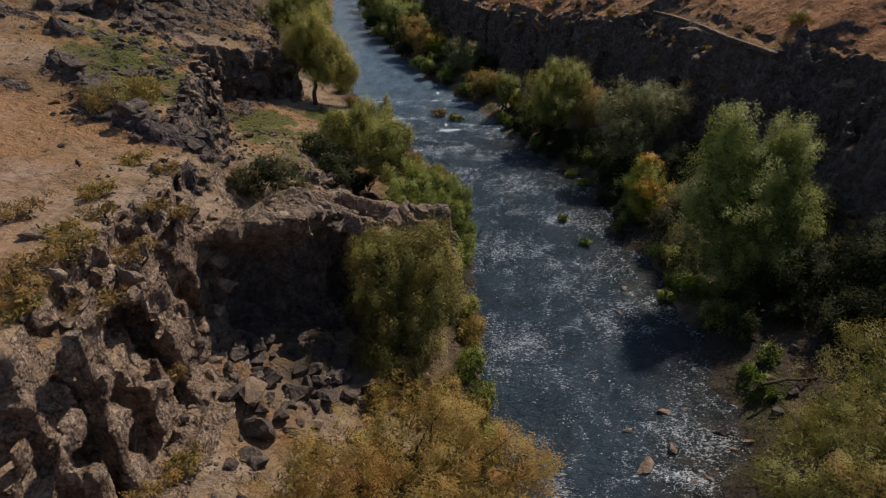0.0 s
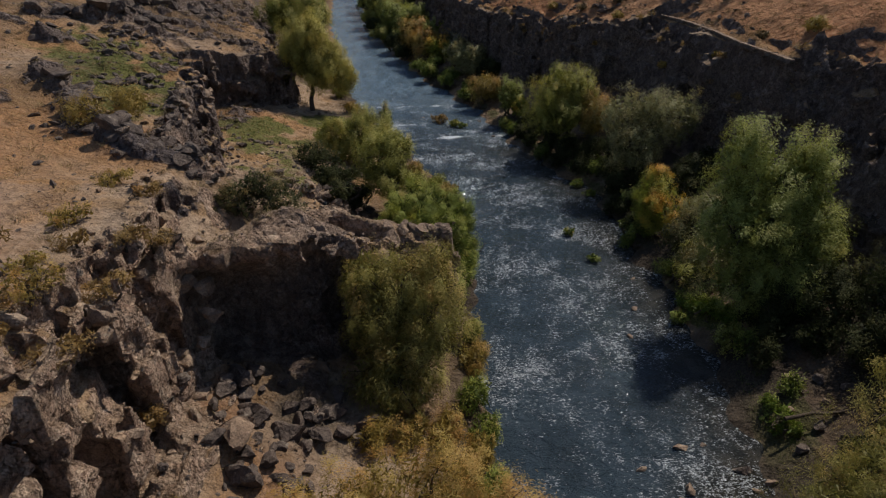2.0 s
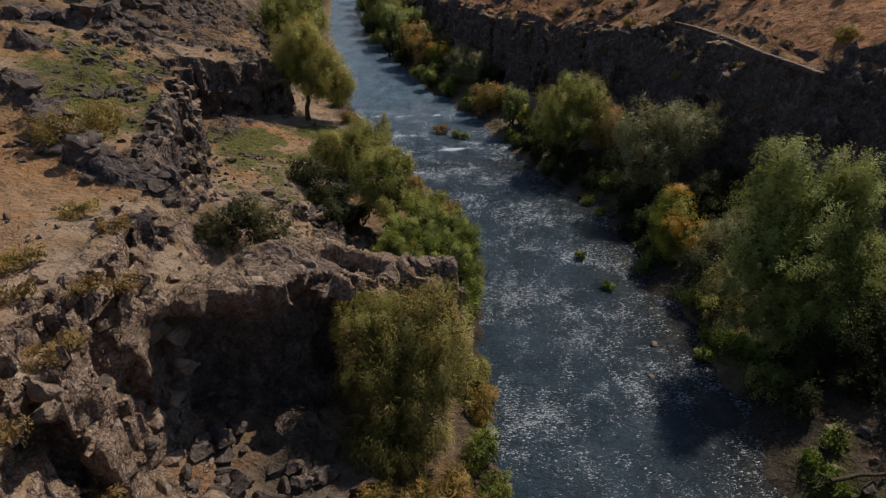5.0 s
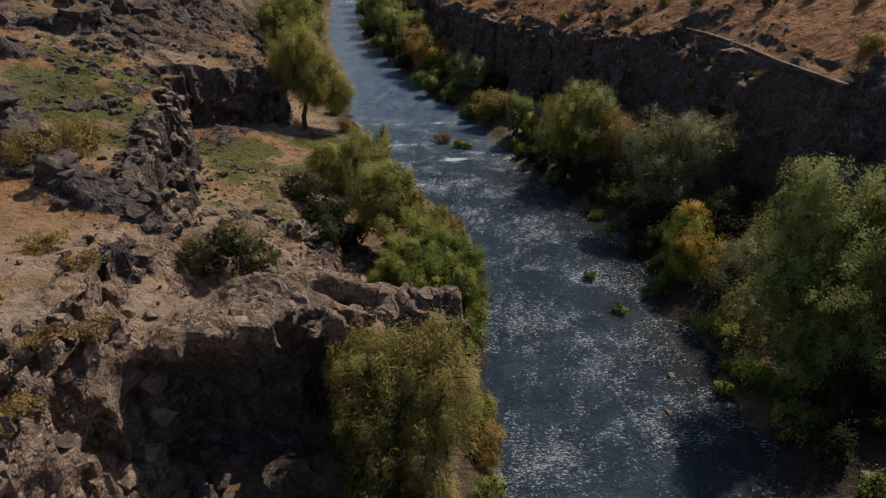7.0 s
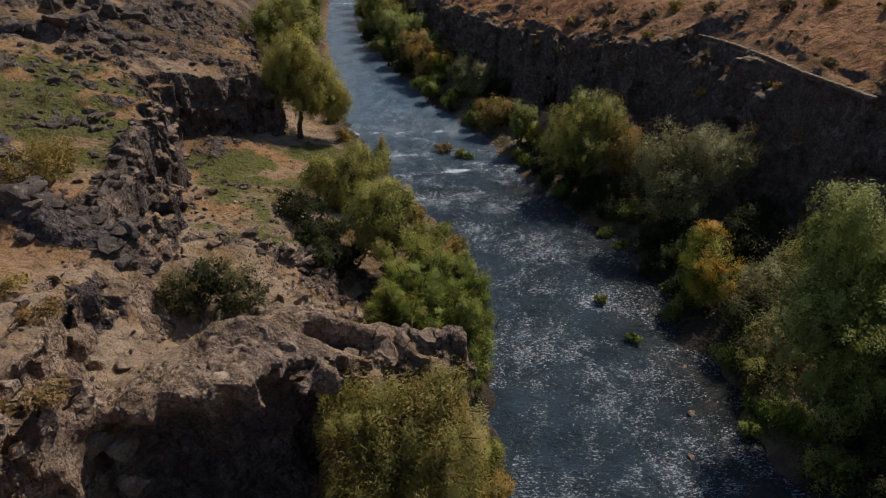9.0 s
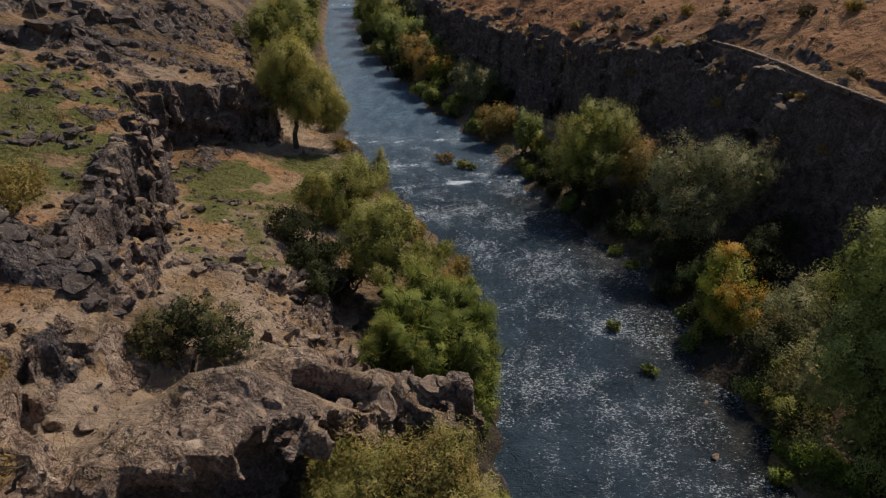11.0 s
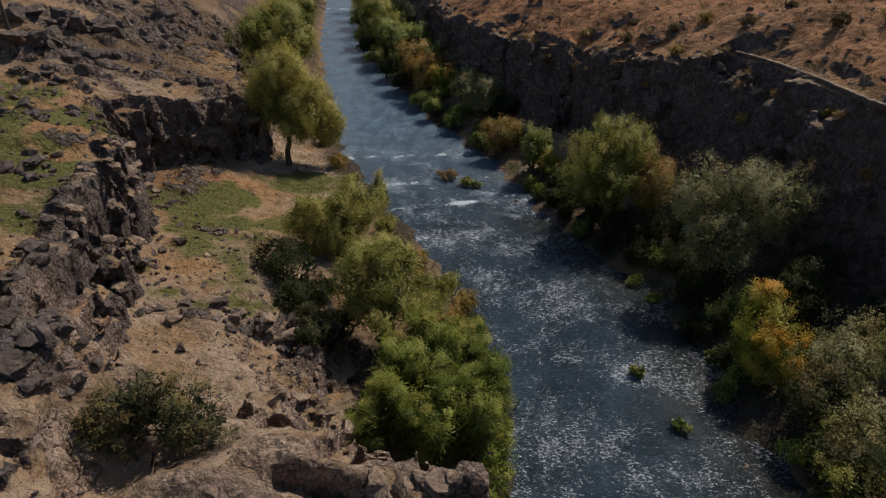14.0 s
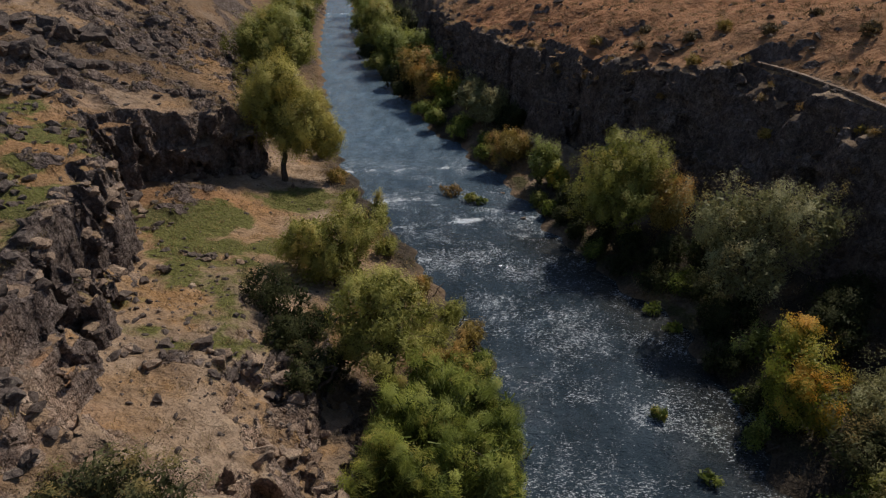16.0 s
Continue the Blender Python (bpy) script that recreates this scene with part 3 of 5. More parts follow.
ba, bb = block_noise(1.25, 0.4, 2.0)
bc, bd = block_noise(0.6, 0.25, 1.3)
be, bf = block_noise(0.95, 0.3, 5.0)
right_side = (XX > 0.5 * (edge_l + edge_r))[:, :, None]
wx = 0.25 * w1 + np.where(right_side, 0.12, 0.26) * w2 + np.where(right_side, 1.15, 0.30) * w3 + np.where(right_side, 0.10, 0.28) * w4 + np.where(right_side, 0.42, 0.80) * ba + np.where(right_side, 0.22, 0.45) * bc + np.where(right_side, 0.2, 0.62) * be
wy = -0.25 * w1[::-1] + np.where(right_side, 0.12, 0.26) * w2[:, ::-1] - np.where(right_side, 0.80, 0.30) * w3[::-1] + 0.28 * w4[:, ::-1] + np.where(right_side, 0.40, 0.75) * bb + np.where(right_side, 0.22, 0.45) * bd + np.where(right_side, 0.1, 0.55) * bf
heave = rockmask[:, :, None].astype(np.float32) * (0.30 * np.maximum(bb, -0.2) + 0.17 * np.maximum(bc, -0.3) + 0.05)
del ba, bb, bc, bd, be, bf
calm = np.clip((np.minimum(np.abs(XX - edge_l), np.abs(XX - edge_r)) - 0.3) / 2.0, 0.06, 1).astype(np.float32)[:, :, None]
slope0 = np.hypot(*np.gradient(section_heights(xs, ys), RES))
for _ in range(6):
    slope0[1:-1, 1:-1] = (slope0[1:-1, 1:-1] * 2 + slope0[:-2, 1:-1] + slope0[2:, 1:-1] + slope0[1:-1, :-2] + slope0[1:-1, 2:]) / 6
calm_by_slope = np.clip(slope0 / 0.9, 0.22, 1).astype(np.float32)[:, :, None]
inside = ((XX > edge_l) & (XX < edge_r))[:, :, None]
calm = np.where(inside, 0.05, np.maximum(calm, np.clip((base - 0.9) / 1.2, 0, 1)[:, :, None]))
calm = calm * (1 - 0.5 * bell(-8.0, 24.3, 3.2, 1.5))[:, :, None]
calm = calm * (1 - np.clip(0.8 * bell(-9.4, 32.0, 2.6, 2.0) + 0.7 * bell(-6.4, 30.4, 1.6, 1.6) + 0.75 * streak(-10.9, 25.4, -10.2, 29.0, 0.9), 0, 0.85))[:, :, None]
calm = calm * (1 - 0.7 * by_wall)[:, :, None]
calm = calm * np.where((XX > rim_x + 1.2)[:, :, None], 0.25, calm_by_slope)
# hollows under the two ledges that face down the valley
front = 23.5 + np.clip((XX + 7.6) / 2.3, 0, 1) * 2.6
cave = (np.exp(-((XX + 7.7) / 3.3) ** 4 - ((YY - front) / 2.6) ** 2).astype(np.float32) * 2.3)[:, :, None] * np.exp(-(np.abs(zs - 4.7) / 2.6) ** 4)[None, None, :]
cave += (bell(-20.0, 63.0, 4.5, 3.0) * 0.55)[:, :, None] * np.exp(-((zs - 2.8) / 1.2) ** 2)[None, None, :]
gx = ((XX[:, :, None] + wx * calm - X0) / RES)
gy = ((YY[:, :, None] + wy * calm - 1.6 * cave - Y0) / RES)
gx = np.clip(gx, 0, NX - 1.001).astype(np.float32)
gy = np.clip(gy, 0, NY - 1.001).astype(np.float32)
ix, iy = gx.astype(np.int32), gy.astype(np.int32)
fx_, fy_ = gx - ix, gy - iy
hh = base[ix, iy] * (1 - fx_) * (1 - fy_) + base[ix + 1, iy] * fx_ * (1 - fy_) + base[ix, iy + 1] * (1 - fx_) * fy_ + base[ix + 1, iy + 1] * fx_ * fy_
field = zs[None, None, :] - hh + (0.10 * w2) * calm - heave * np.minimum(1, calm * 4)
del gx, gy, ix, iy, fx_, fy_, hh, w1, w3, w4, wx, wy


def surface_nets(d):
    """Quads over the zero level of a sampled field: vertices (in cells) and faces."""
    s = d < 0
    act = np.zeros([n - 1 for n in d.shape], bool)
    tot = np.zeros([n - 1 for n in d.shape], np.int8)
    for a in (0, 1):
        for b in (0, 1):
            for c in (0, 1):
                tot += s[a:d.shape[0] - 1 + a, b:d.shape[1] - 1 + b, c:d.shape[2] - 1 + c]
    act = (tot > 0) & (tot < 8)
    cells = np.argwhere(act)
    ids = np.full(act.shape, -1, np.int32)
    ids[act] = np.arange(len(cells))
    acc = np.zeros((len(cells), 3), np.float32)
    cnt = np.zeros(len(cells), np.float32)
    corner = [(a, b, c) for a in (0, 1) for b in (0, 1) for c in (0, 1)]
    for p in corner:
        for k in range(3):
            if p[k] == 0:
                q = list(p)
                q[k] = 1
                va = d[cells[:, 0] + p[0], cells[:, 1] + p[1], cells[:, 2] + p[2]]
                vb = d[cells[:, 0] + q[0], cells[:, 1] + q[1], cells[:, 2] + q[2]]
                cross = (va < 0) != (vb < 0)
                t = np.where(cross, va / np.where(cross, va - vb, 1), 0)
                pos = np.array(p, np.float32)[None, :].repeat(len(cells), 0)
                pos[:, k] = t
                acc += pos * cross[:, None]
                cnt += cross
    verts = cells + acc / cnt[:, None]
    quads = []
    for k, (u, v) in ((0, (1, 2)), (1, (2, 0)), (2, (0, 1))):
        lo = [slice(1, n - 1) for n in d.shape]
        hi = list(lo)
        lo[k], hi[k] = slice(0, d.shape[k] - 1), slice(1, d.shape[k])
        a, b = s[tuple(lo)], s[tuple(hi)]
        for flip, mask in ((False, a & ~b), (True, ~a & b)):
            e = np.argwhere(mask)
            off = np.array([1, 1, 1])
            off[k] = 0
            e = e + off
            q = []
            for du, dv in ((-1, -1), (0, -1), (0, 0), (-1, 0)):
                c = e.copy()
                c[:, u] += du
                c[:, v] += dv
                q.append(ids[c[:, 0], c[:, 1], c[:, 2]])
            q = np.stack(q, 1)
            quads.append(q[:, ::-1] if flip else q)
    quads = np.concatenate(quads)
    return verts, quads[(quads >= 0).all(1)]


def mesh_from(name, verts, faces, material, smooth=True, attrs=()):
    """A mesh object's data from arrays; faces all of one size."""
    k = faces.shape[1]
    me = bpy.data.meshes.new(name)
    me.vertices.add(len(verts))
    me.vertices.foreach_set("co", np.ascontiguousarray(verts, np.float32).ravel())
    me.loops.add(faces.size)
    me.loops.foreach_set("vertex_index", np.ascontiguousarray(faces, np.int32).ravel())
    me.polygons.add(len(faces))
    me.polygons.foreach_set("loop_start", np.arange(0, faces.size, k, dtype=np.int32))
    me.polygons.foreach_set("use_smooth", np.full(len(faces), smooth))
    for an, av in attrs:
        at = me.attributes.new(an, "FLOAT", "POINT")
        at.data.foreach_set("value", np.ascontiguousarray(av, np.float32))
    me.materials.append(material)
    me.update(calc_edges=True)
    return me


def cut(verts, faces, attrs, keep):
    """The faces kept, with only their vertices."""
    f = faces[keep]
    used, inv = np.unique(f, return_inverse=True)
    return verts[used], inv.reshape(f.shape), [(n, v[used]) for n, v in attrs]


cells_v, terrain_f = surface_nets(field)
terrain_v = cells_v * RES + np.array([X0, Y0, Z0])
# height of the open surface, column by column
topz = np.full((NX, NY), -1.5, np.float32)
for k in range(NZ - 1):
    a, b = field[:, :, k], field[:, :, k + 1]
    c = (a < 0) & (b >= 0)
    topz[c] = (zs[k] + RES * a[c] / (a[c] - b[c]))
del field


def ground_z(x, y):
    i = int(np.clip(round((x - X0) / RES), 0, NX - 1))
    j = int(np.clip(round((y - Y0) / RES), 0, NY - 1))
    return float(topz[i, j])


def on_grid(a, v):
    i = np.clip(((v[:, 0] - X0) / RES).round().astype(int), 0, NX - 1)
    j = np.clip(((v[:, 1] - Y0) / RES).round().astype(int), 0, NY - 1)
    return a[i, j]


fn = np.cross(terrain_v[terrain_f[:, 2]] - terrain_v[terrain_f[:, 0]], terrain_v[terrain_f[:, 3]] - terrain_v[terrain_f[:, 1]])
fn /= np.linalg.norm(fn, axis=1)[:, None] + 1e-9
vn = np.zeros_like(terrain_v)
for k in range(4):
    np.add.at(vn, terrain_f[:, k], fn)
vn /= np.linalg.norm(vn, axis=1)[:, None] + 1e-9
steep = np.clip((0.80 - vn[:, 2]) / 0.25, 0, 1)
left_rock = terrain_v[:, 0] < on_grid(np.broadcast_to(edge_l, (NX, NY)), terrain_v)
tan = np.clip(np.where(left_rock, np.clip((35 - terrain_v[:, 1]) / 3, 0.12, 1), 0.12), 0, 1) * np.clip((terrain_v[:, 0] + 17) / 3, 0, 1)
tan = np.clip(tan - on_grid(0.55 * bell(-6.0, 26.6, 2.6, 1.8) + 1.5 * bell(-14.0, 31.0, 2.4, 1.1) + 1.3 * bell(-12.2, 27.8, 1.3, 1.0) + 0.5 * bell(-0.8, 30.0, 2.0, 2.0) - 1.6 * bell(-9.4, 32.2, 2.4, 1.4) - 0.8 * streak(-10.9, 25.4, -10.3, 28.4, 0.9) - 0.9 * bell(-9.0, 36.6, 2.4, 1.8) - 1.2 * bell(-11.6, 34.8, 3.2, 1.2), terrain_v), 0, 1)
tan = np.maximum(tan, np.where(left_rock, np.clip((terrain_v[:, 1] - 33) / 4, 0, 1) * np.where(terrain_v[:, 1] > 60, 0.30, 0.16), 0))
ledge_shade = on_grid(bell(-5.5, 26.0, 6.5, 4.5), terrain_v)  # shade under the overhanging ledge, put into the rock colour
tan = tan * (1 - 0.7 * np.clip(1.6 * ledge_shade, 0, 1) * np.clip((6.9 - terrain_v[:, 2]) / 1.0, 0, 1) * (terrain_v[:, 0] > -10.4))
t_attrs = [("rock", np.maximum(steep, on_grid(rockmask, terrain_v))), ("green", on_grid(greenmask, terrain_v)), ("straw", on_grid(strawmask, terrain_v)), ("ochre", on_grid(ochremask, terrain_v)), ("shade_litter", on_grid(shade_litter_mask, terrain_v)), ("tan", tan)]
fc = terrain_v[terrain_f].mean(1)
fmid = 0.5 * (on_grid(np.broadcast_to(edge_l, (NX, NY)), fc) + on_grid(np.broadcast_to(edge_r, (NX, NY)), fc))
is_steep = (steep[terrain_f].mean(1) > 0.5) & (fc[:, 2] > 0.9)
east = is_steep & (fc[:, 0] > fmid)
west = is_steep & (fc[:, 0] <= fmid)

# the wide land beyond, coarser, joined to the ground sheet
gxs = np.concatenate([np.linspace(-1500, -120, 24), np.arange(-110, 70.1, 1.25), np.linspace(80, 1500, 24)])
gys = np.concatenate([np.linspace(-900, -40, 14), np.arange(-34, 210.1, 1.25), np.linspace(230, 2500, 24)])
wide = section_heights(gxs, gys)
WX, WY = np.meshgrid(gxs, gys, indexing="ij")
rough = lattice_noise(wide.shape, 1.25, 5.0) * 0.5 + lattice_noise(wide.shape, 1.25, 2.6) * 0.4
far_l = np.array([river_left(y)[0] for y in gys])[None, :]
far_r = np.array([river_right(y)[0] for y in gys])[None, :]
dry = np.clip((np.maximum(far_l - WX, WX - far_r)) / 3, 0, 1)
wide = wide + rough * dry
hole = (WX > X0 + 0.6) & (WX < X0 + RES * (NX - 1) - 0.6) & (WY > Y0 + 0.6) & (WY < Y0 + RES * (NY - 1) - 0.6)
wide = np.where((WX > X0 + 0.3) & (WX < X0 + RES * (NX - 1) - 0.3) & (WY > Y0 + 0.3) & (WY < Y0 + RES * (NY - 1) - 0.3), wide - 0.3, wide)
idx = np.arange(wide.size).reshape(wide.shape)
wf = np.stack([idx[:-1, :-1], idx[1:, :-1], idx[1:, 1:], idx[:-1, 1:]], -1)
keepw = ~(hole[:-1, :-1] & hole[1:, :-1] & hole[1:, 1:] & hole[:-1, 1:])
wv = np.stack([WX, WY, wide], -1).reshape(-1, 3)
slope = np.abs(np.gradient(wide, axis=0) / np.gradient(gxs)[:, None])
w_attrs = [("rock", np.clip(slope * 1.2 - 0.35 + 0.6 * rough + np.where(WX < far_l - 4, -0.05 + 0.7 * rough, 0), 0, 1).ravel()), ("green", np.zeros(wide.size)), ("straw", np.clip(0.6 + rough, 0, 1).ravel()), ("ochre", np.where(WX < far_l - 4, np.where(WY > 60, 0.12, 0.15), np.clip((WX - far_r - 12) / 4, 0, 1) * 0.9).ravel()), ("shade_litter", np.clip(1.2 - np.abs(WX - far_r - 2) / 3.5, 0, 1).ravel() + np.clip(1 - np.abs(WX - far_l + 2) / 3, 0, 1).ravel() + np.where((WX < far_l - 4) & (WY > 60), 0.55 + 0.3 * rough, 0).ravel()), ("tan", np.full(wide.size, 0.25))]
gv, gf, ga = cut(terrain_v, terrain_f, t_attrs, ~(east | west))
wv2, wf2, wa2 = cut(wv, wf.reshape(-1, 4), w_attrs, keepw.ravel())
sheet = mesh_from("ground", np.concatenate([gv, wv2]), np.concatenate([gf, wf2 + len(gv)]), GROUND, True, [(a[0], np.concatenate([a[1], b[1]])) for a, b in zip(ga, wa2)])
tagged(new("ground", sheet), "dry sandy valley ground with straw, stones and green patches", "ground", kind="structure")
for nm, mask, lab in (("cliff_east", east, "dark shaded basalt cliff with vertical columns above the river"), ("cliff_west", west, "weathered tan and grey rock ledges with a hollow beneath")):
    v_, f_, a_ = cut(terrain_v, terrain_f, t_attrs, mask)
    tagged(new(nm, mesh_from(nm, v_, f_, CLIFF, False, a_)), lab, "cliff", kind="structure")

# ---- river ----
wy_ = np.concatenate([np.linspace(-300, -5, 20), np.arange(0, 62, 0.16), np.arange(62, 170, 0.32), np.linspace(172, 700, 30)])
rl_, rr_ = np.array(river_left(wy_)[0]), np.array(river_right(wy_)[0])
across = np.linspace(0, 1, 90)
RX = (rl_[:, None] - 1.4) * (1 - across) + (rr_[:, None] + 1.8) * across
RY = np.broadcast_to(wy_[:, None], RX.shape)


def waves(x, y, size, seed, stretch=1.0):
    """Sum of short sine trains, jittered, for a choppy surface."""
    r = np.random.default_rng(seed)
    out = np.zeros_like(x)
    for _ in range(9):
        a = r.normal(-math.pi / 2, 0.75)
        k = 2 * math.pi / (size * r.uniform(0.6, 1.7))
        out += np.sin(k * (x * math.cos(a) + y * math.sin(a) * stretch) + r.uniform(0, 6.3) + 1.4 * np.sin(0.35 * k * (x * math.sin(a) - y * math.cos(a)) + r.uniform(0, 6)))
    return out / 9


rapid = np.zeros_like(RX)
for ry, slope_, amp, wid in ((22.4, 0.15, 0.30, 0.6), (19.8, -0.2, 0.34, 0.8), (17.6, 0.1, 0.30, 0.9), (60.6, 0.18, 0.62, 0.5), (62.4, -0.1, 0.45, 0.45), (57.5, 0.1, 0.4, 0.5), (65.6, 0.25, 0.5, 0.5), (68.9, 0.1, 0.4, 0.5), (70.9, 0.12, 0.6, 0.35), (54.0, -0.2, 0.4, 0.5), (50.5, 0.2, 0.35, 0.5), (80.7, 0.0, 0.3, 0.6), (47.0, 0.0, 0.3, 0.5), (44.5, 0.15, 0.3, 0.6), (95, 0.2, 0.3, 0.8), (122, 0.1, 0.4, 1.0), (148, 0.1, 0.6, 1.5), (156, 0.1, 0.7, 1.5)):
    line = ry + slope_ * (RX - 1) + 0.5 * waves(RX, RY, 2.5, int(ry * 7))
    rapid += amp * np.exp(-((RY - line) / wid) ** 2) * np.clip(0.5 + 1.1 * waves(RX, RY * 0.3, 1.8, int(ry * 3)), 0, 1.2)
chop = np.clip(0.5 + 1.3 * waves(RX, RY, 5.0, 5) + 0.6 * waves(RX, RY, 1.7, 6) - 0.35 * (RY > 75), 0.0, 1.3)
# the tall willow's shadow on the water: chop and glitter taken out
shadow_patch = np.exp(-((RX - 9.0) / 2.6) ** 2 - ((RY - 25.2) / 1.7) ** 2)
chop = chop * (1 - 0.9 * shadow_patch)
RZ = chop * (0.05 * waves(RX, RY, 1.1, 11, 1.5) + 0.03 * waves(RX, RY, 0.5, 12)) + 0.10 * rapid * (1 + waves(RX, RY, 0.9, 13)) + 0.02 * waves(RX, RY, 3.0, 14)
left_wash = np.exp(-((RX - rl_[:, None] - 0.35) / 0.45) ** 2) * np.clip(waves(RX * 0.3, RY, 4.0, 21) + 0.25, 0, 1) * (RY < 80)
# the chop term scatters painted glitter beside the real foam
foam_glitter_v = 1.25 * rapid + 0.22 * np.clip(chop, 0, 1) + 0.5 * left_wash + 0.06 - 0.12 * shadow_patch - 0.10 * (RY > 74)
shallow = np.clip(0.8 * np.exp(-((RX - rr_[:, None] + 0.5) / 2.8) ** 2) * (RY < 58) + 0.8 * np.exp(-((RX - 11.5) / 2.5) ** 2 - ((RY - 17.5) / 3.0) ** 2), 0, 1)
n0, n1 = RX.shape
ri = np.arange(n0 * n1).reshape(n0, n1)
rf = np.stack([ri[:-1, :-1], ri[:-1, 1:], ri[1:, 1:], ri[1:, :-1]], -1).reshape(-1, 4)
tagged(new("river", mesh_from("river", np.stack([RX, RY, RZ], -1).reshape(-1, 3), rf, WATER, True, [("foam_glitter", foam_glitter_v.ravel()), ("chop", np.clip(chop, 0, 1).ravel() * (RY < 76).ravel()), ("shallow", shallow.ravel()), ("still", np.clip((RY - 58) / 20, 0, 1).ravel() * 1.0)])),
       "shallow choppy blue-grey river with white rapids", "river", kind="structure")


# ---- helpers for things ----
def thing(name, x, y, z, label, category, group=""):
    ob = new(name)
    ob.empty_display_size = 0.2
    ob.matrix_world = Matrix.Translation((x, y, z))
    return tagged(ob, label, category, group)


def child(name, me, parent, label=""):
    ob = new(name, me)
    ob.parent = parent
    return tagged(ob, label)


def tube(points, radii, sides=7):
    """Arrays of a tapered tube through points."""
    pts = np.array(points, float)
    t = np.gradient(pts, axis=0)
    t /= np.linalg.norm(t, axis=1)[:, None] + 1e-9
    side = np.cross(t, np.array([0.31, 0.87, 0.38]))
    side /= np.linalg.norm(side, axis=1)[:, None] + 1e-9
    other = np.cross(t, side)
    a = np.linspace(0, 2 * math.pi, sides, endpoint=False)
    ring = pts[:, None, :] + np.array(radii)[:, None, None] * (np.cos(a)[None, :, None] * side[:, None, :] + np.sin(a)[None, :, None] * other[:, None, :])
    n = len(pts)
    i = np.arange(n * sides).reshape(n, sides)
    f = np.stack([i[:-1], np.roll(i[:-1], -1, 1), np.roll(i[1:], -1, 1), i[1:]], -1).reshape(-1, 4)
    return ring.reshape(-1, 3), f


def join(pieces):
    vs, fs, n = [], [], 0
    for v, f in pieces:
        vs.append(v)
        fs.append(f + n)
        n += len(v)
    return np.concatenate(vs), np.concatenate(fs)


def bent(r, a, b, k, sag=0.25):
    """A crooked line from a to b."""
    a, b = np.array(a, float), np.array(b, float)
    s = np.linspace(0, 1, k)[:, None]
    p = a * (1 - s) + b * s
    length = np.linalg.norm(b - a)
    p[1:-1] += r.normal(0, 0.06 * length, (k - 2, 3))
    p[:, 2] += sag * length * 0.3 * np.sin(s[:, 0] * math.pi)
    return p


def leaf_cards(r, centres, outward, spread, per, length, width, droop, tints, fan=None):
    """Many small leaf-shaped cards round clump centres."""
    n = len(centres) * per
    c = np.repeat(centres, per, 0)
    p = c + np.clip(r.normal(0, 0.9, (n, 3)), -1.5, 1.5) * np.repeat(spread, per)[:, None] * np.array([0.7, 0.7, 0.7 + 0.8 * droop])
    p[:, 2] -= np.abs(r.normal(0, 1, n)) * droop * np.repeat(spread, per)
    face = np.repeat(outward, per, 0) + np.array([0, 0, 0.35]) + r.normal(0, 0.28, (n, 3))
    face /= np.linalg.norm(face, axis=1)[:, None]
    d = r.normal(0, 1, (n, 3)) if fan is None else r.normal(0, 0.6, (n, 3)) + 1.2 * np.repeat(fan, per, 0)
    d[:, 2] -= droop * 1.6
    d -= face * (d * face).sum(1)[:, None]
    d /= np.linalg.norm(d, axis=1)[:, None] + 1e-9
    w = np.cross(face, d)
    ln = (length * r.uniform(0.6, 1.4, n))[:, None]
    wd = (width * r.uniform(0.7, 1.3, n))[:, None]
    v = np.stack([p - d * ln * 0.4 - w * wd * 0.5, p - d * ln * 0.4 + w * wd * 0.5, p + d * ln * 0.6], 1).reshape(-1, 3)
    f = np.arange(3 * n).reshape(n, 3)
    tint = np.repeat(np.clip(np.repeat(tints, per) + r.normal(0, 0.05, n), 0, 1), 3)
    return v, f, tint


LEAVES, LEAF_SIZE = 1.1, 0.82


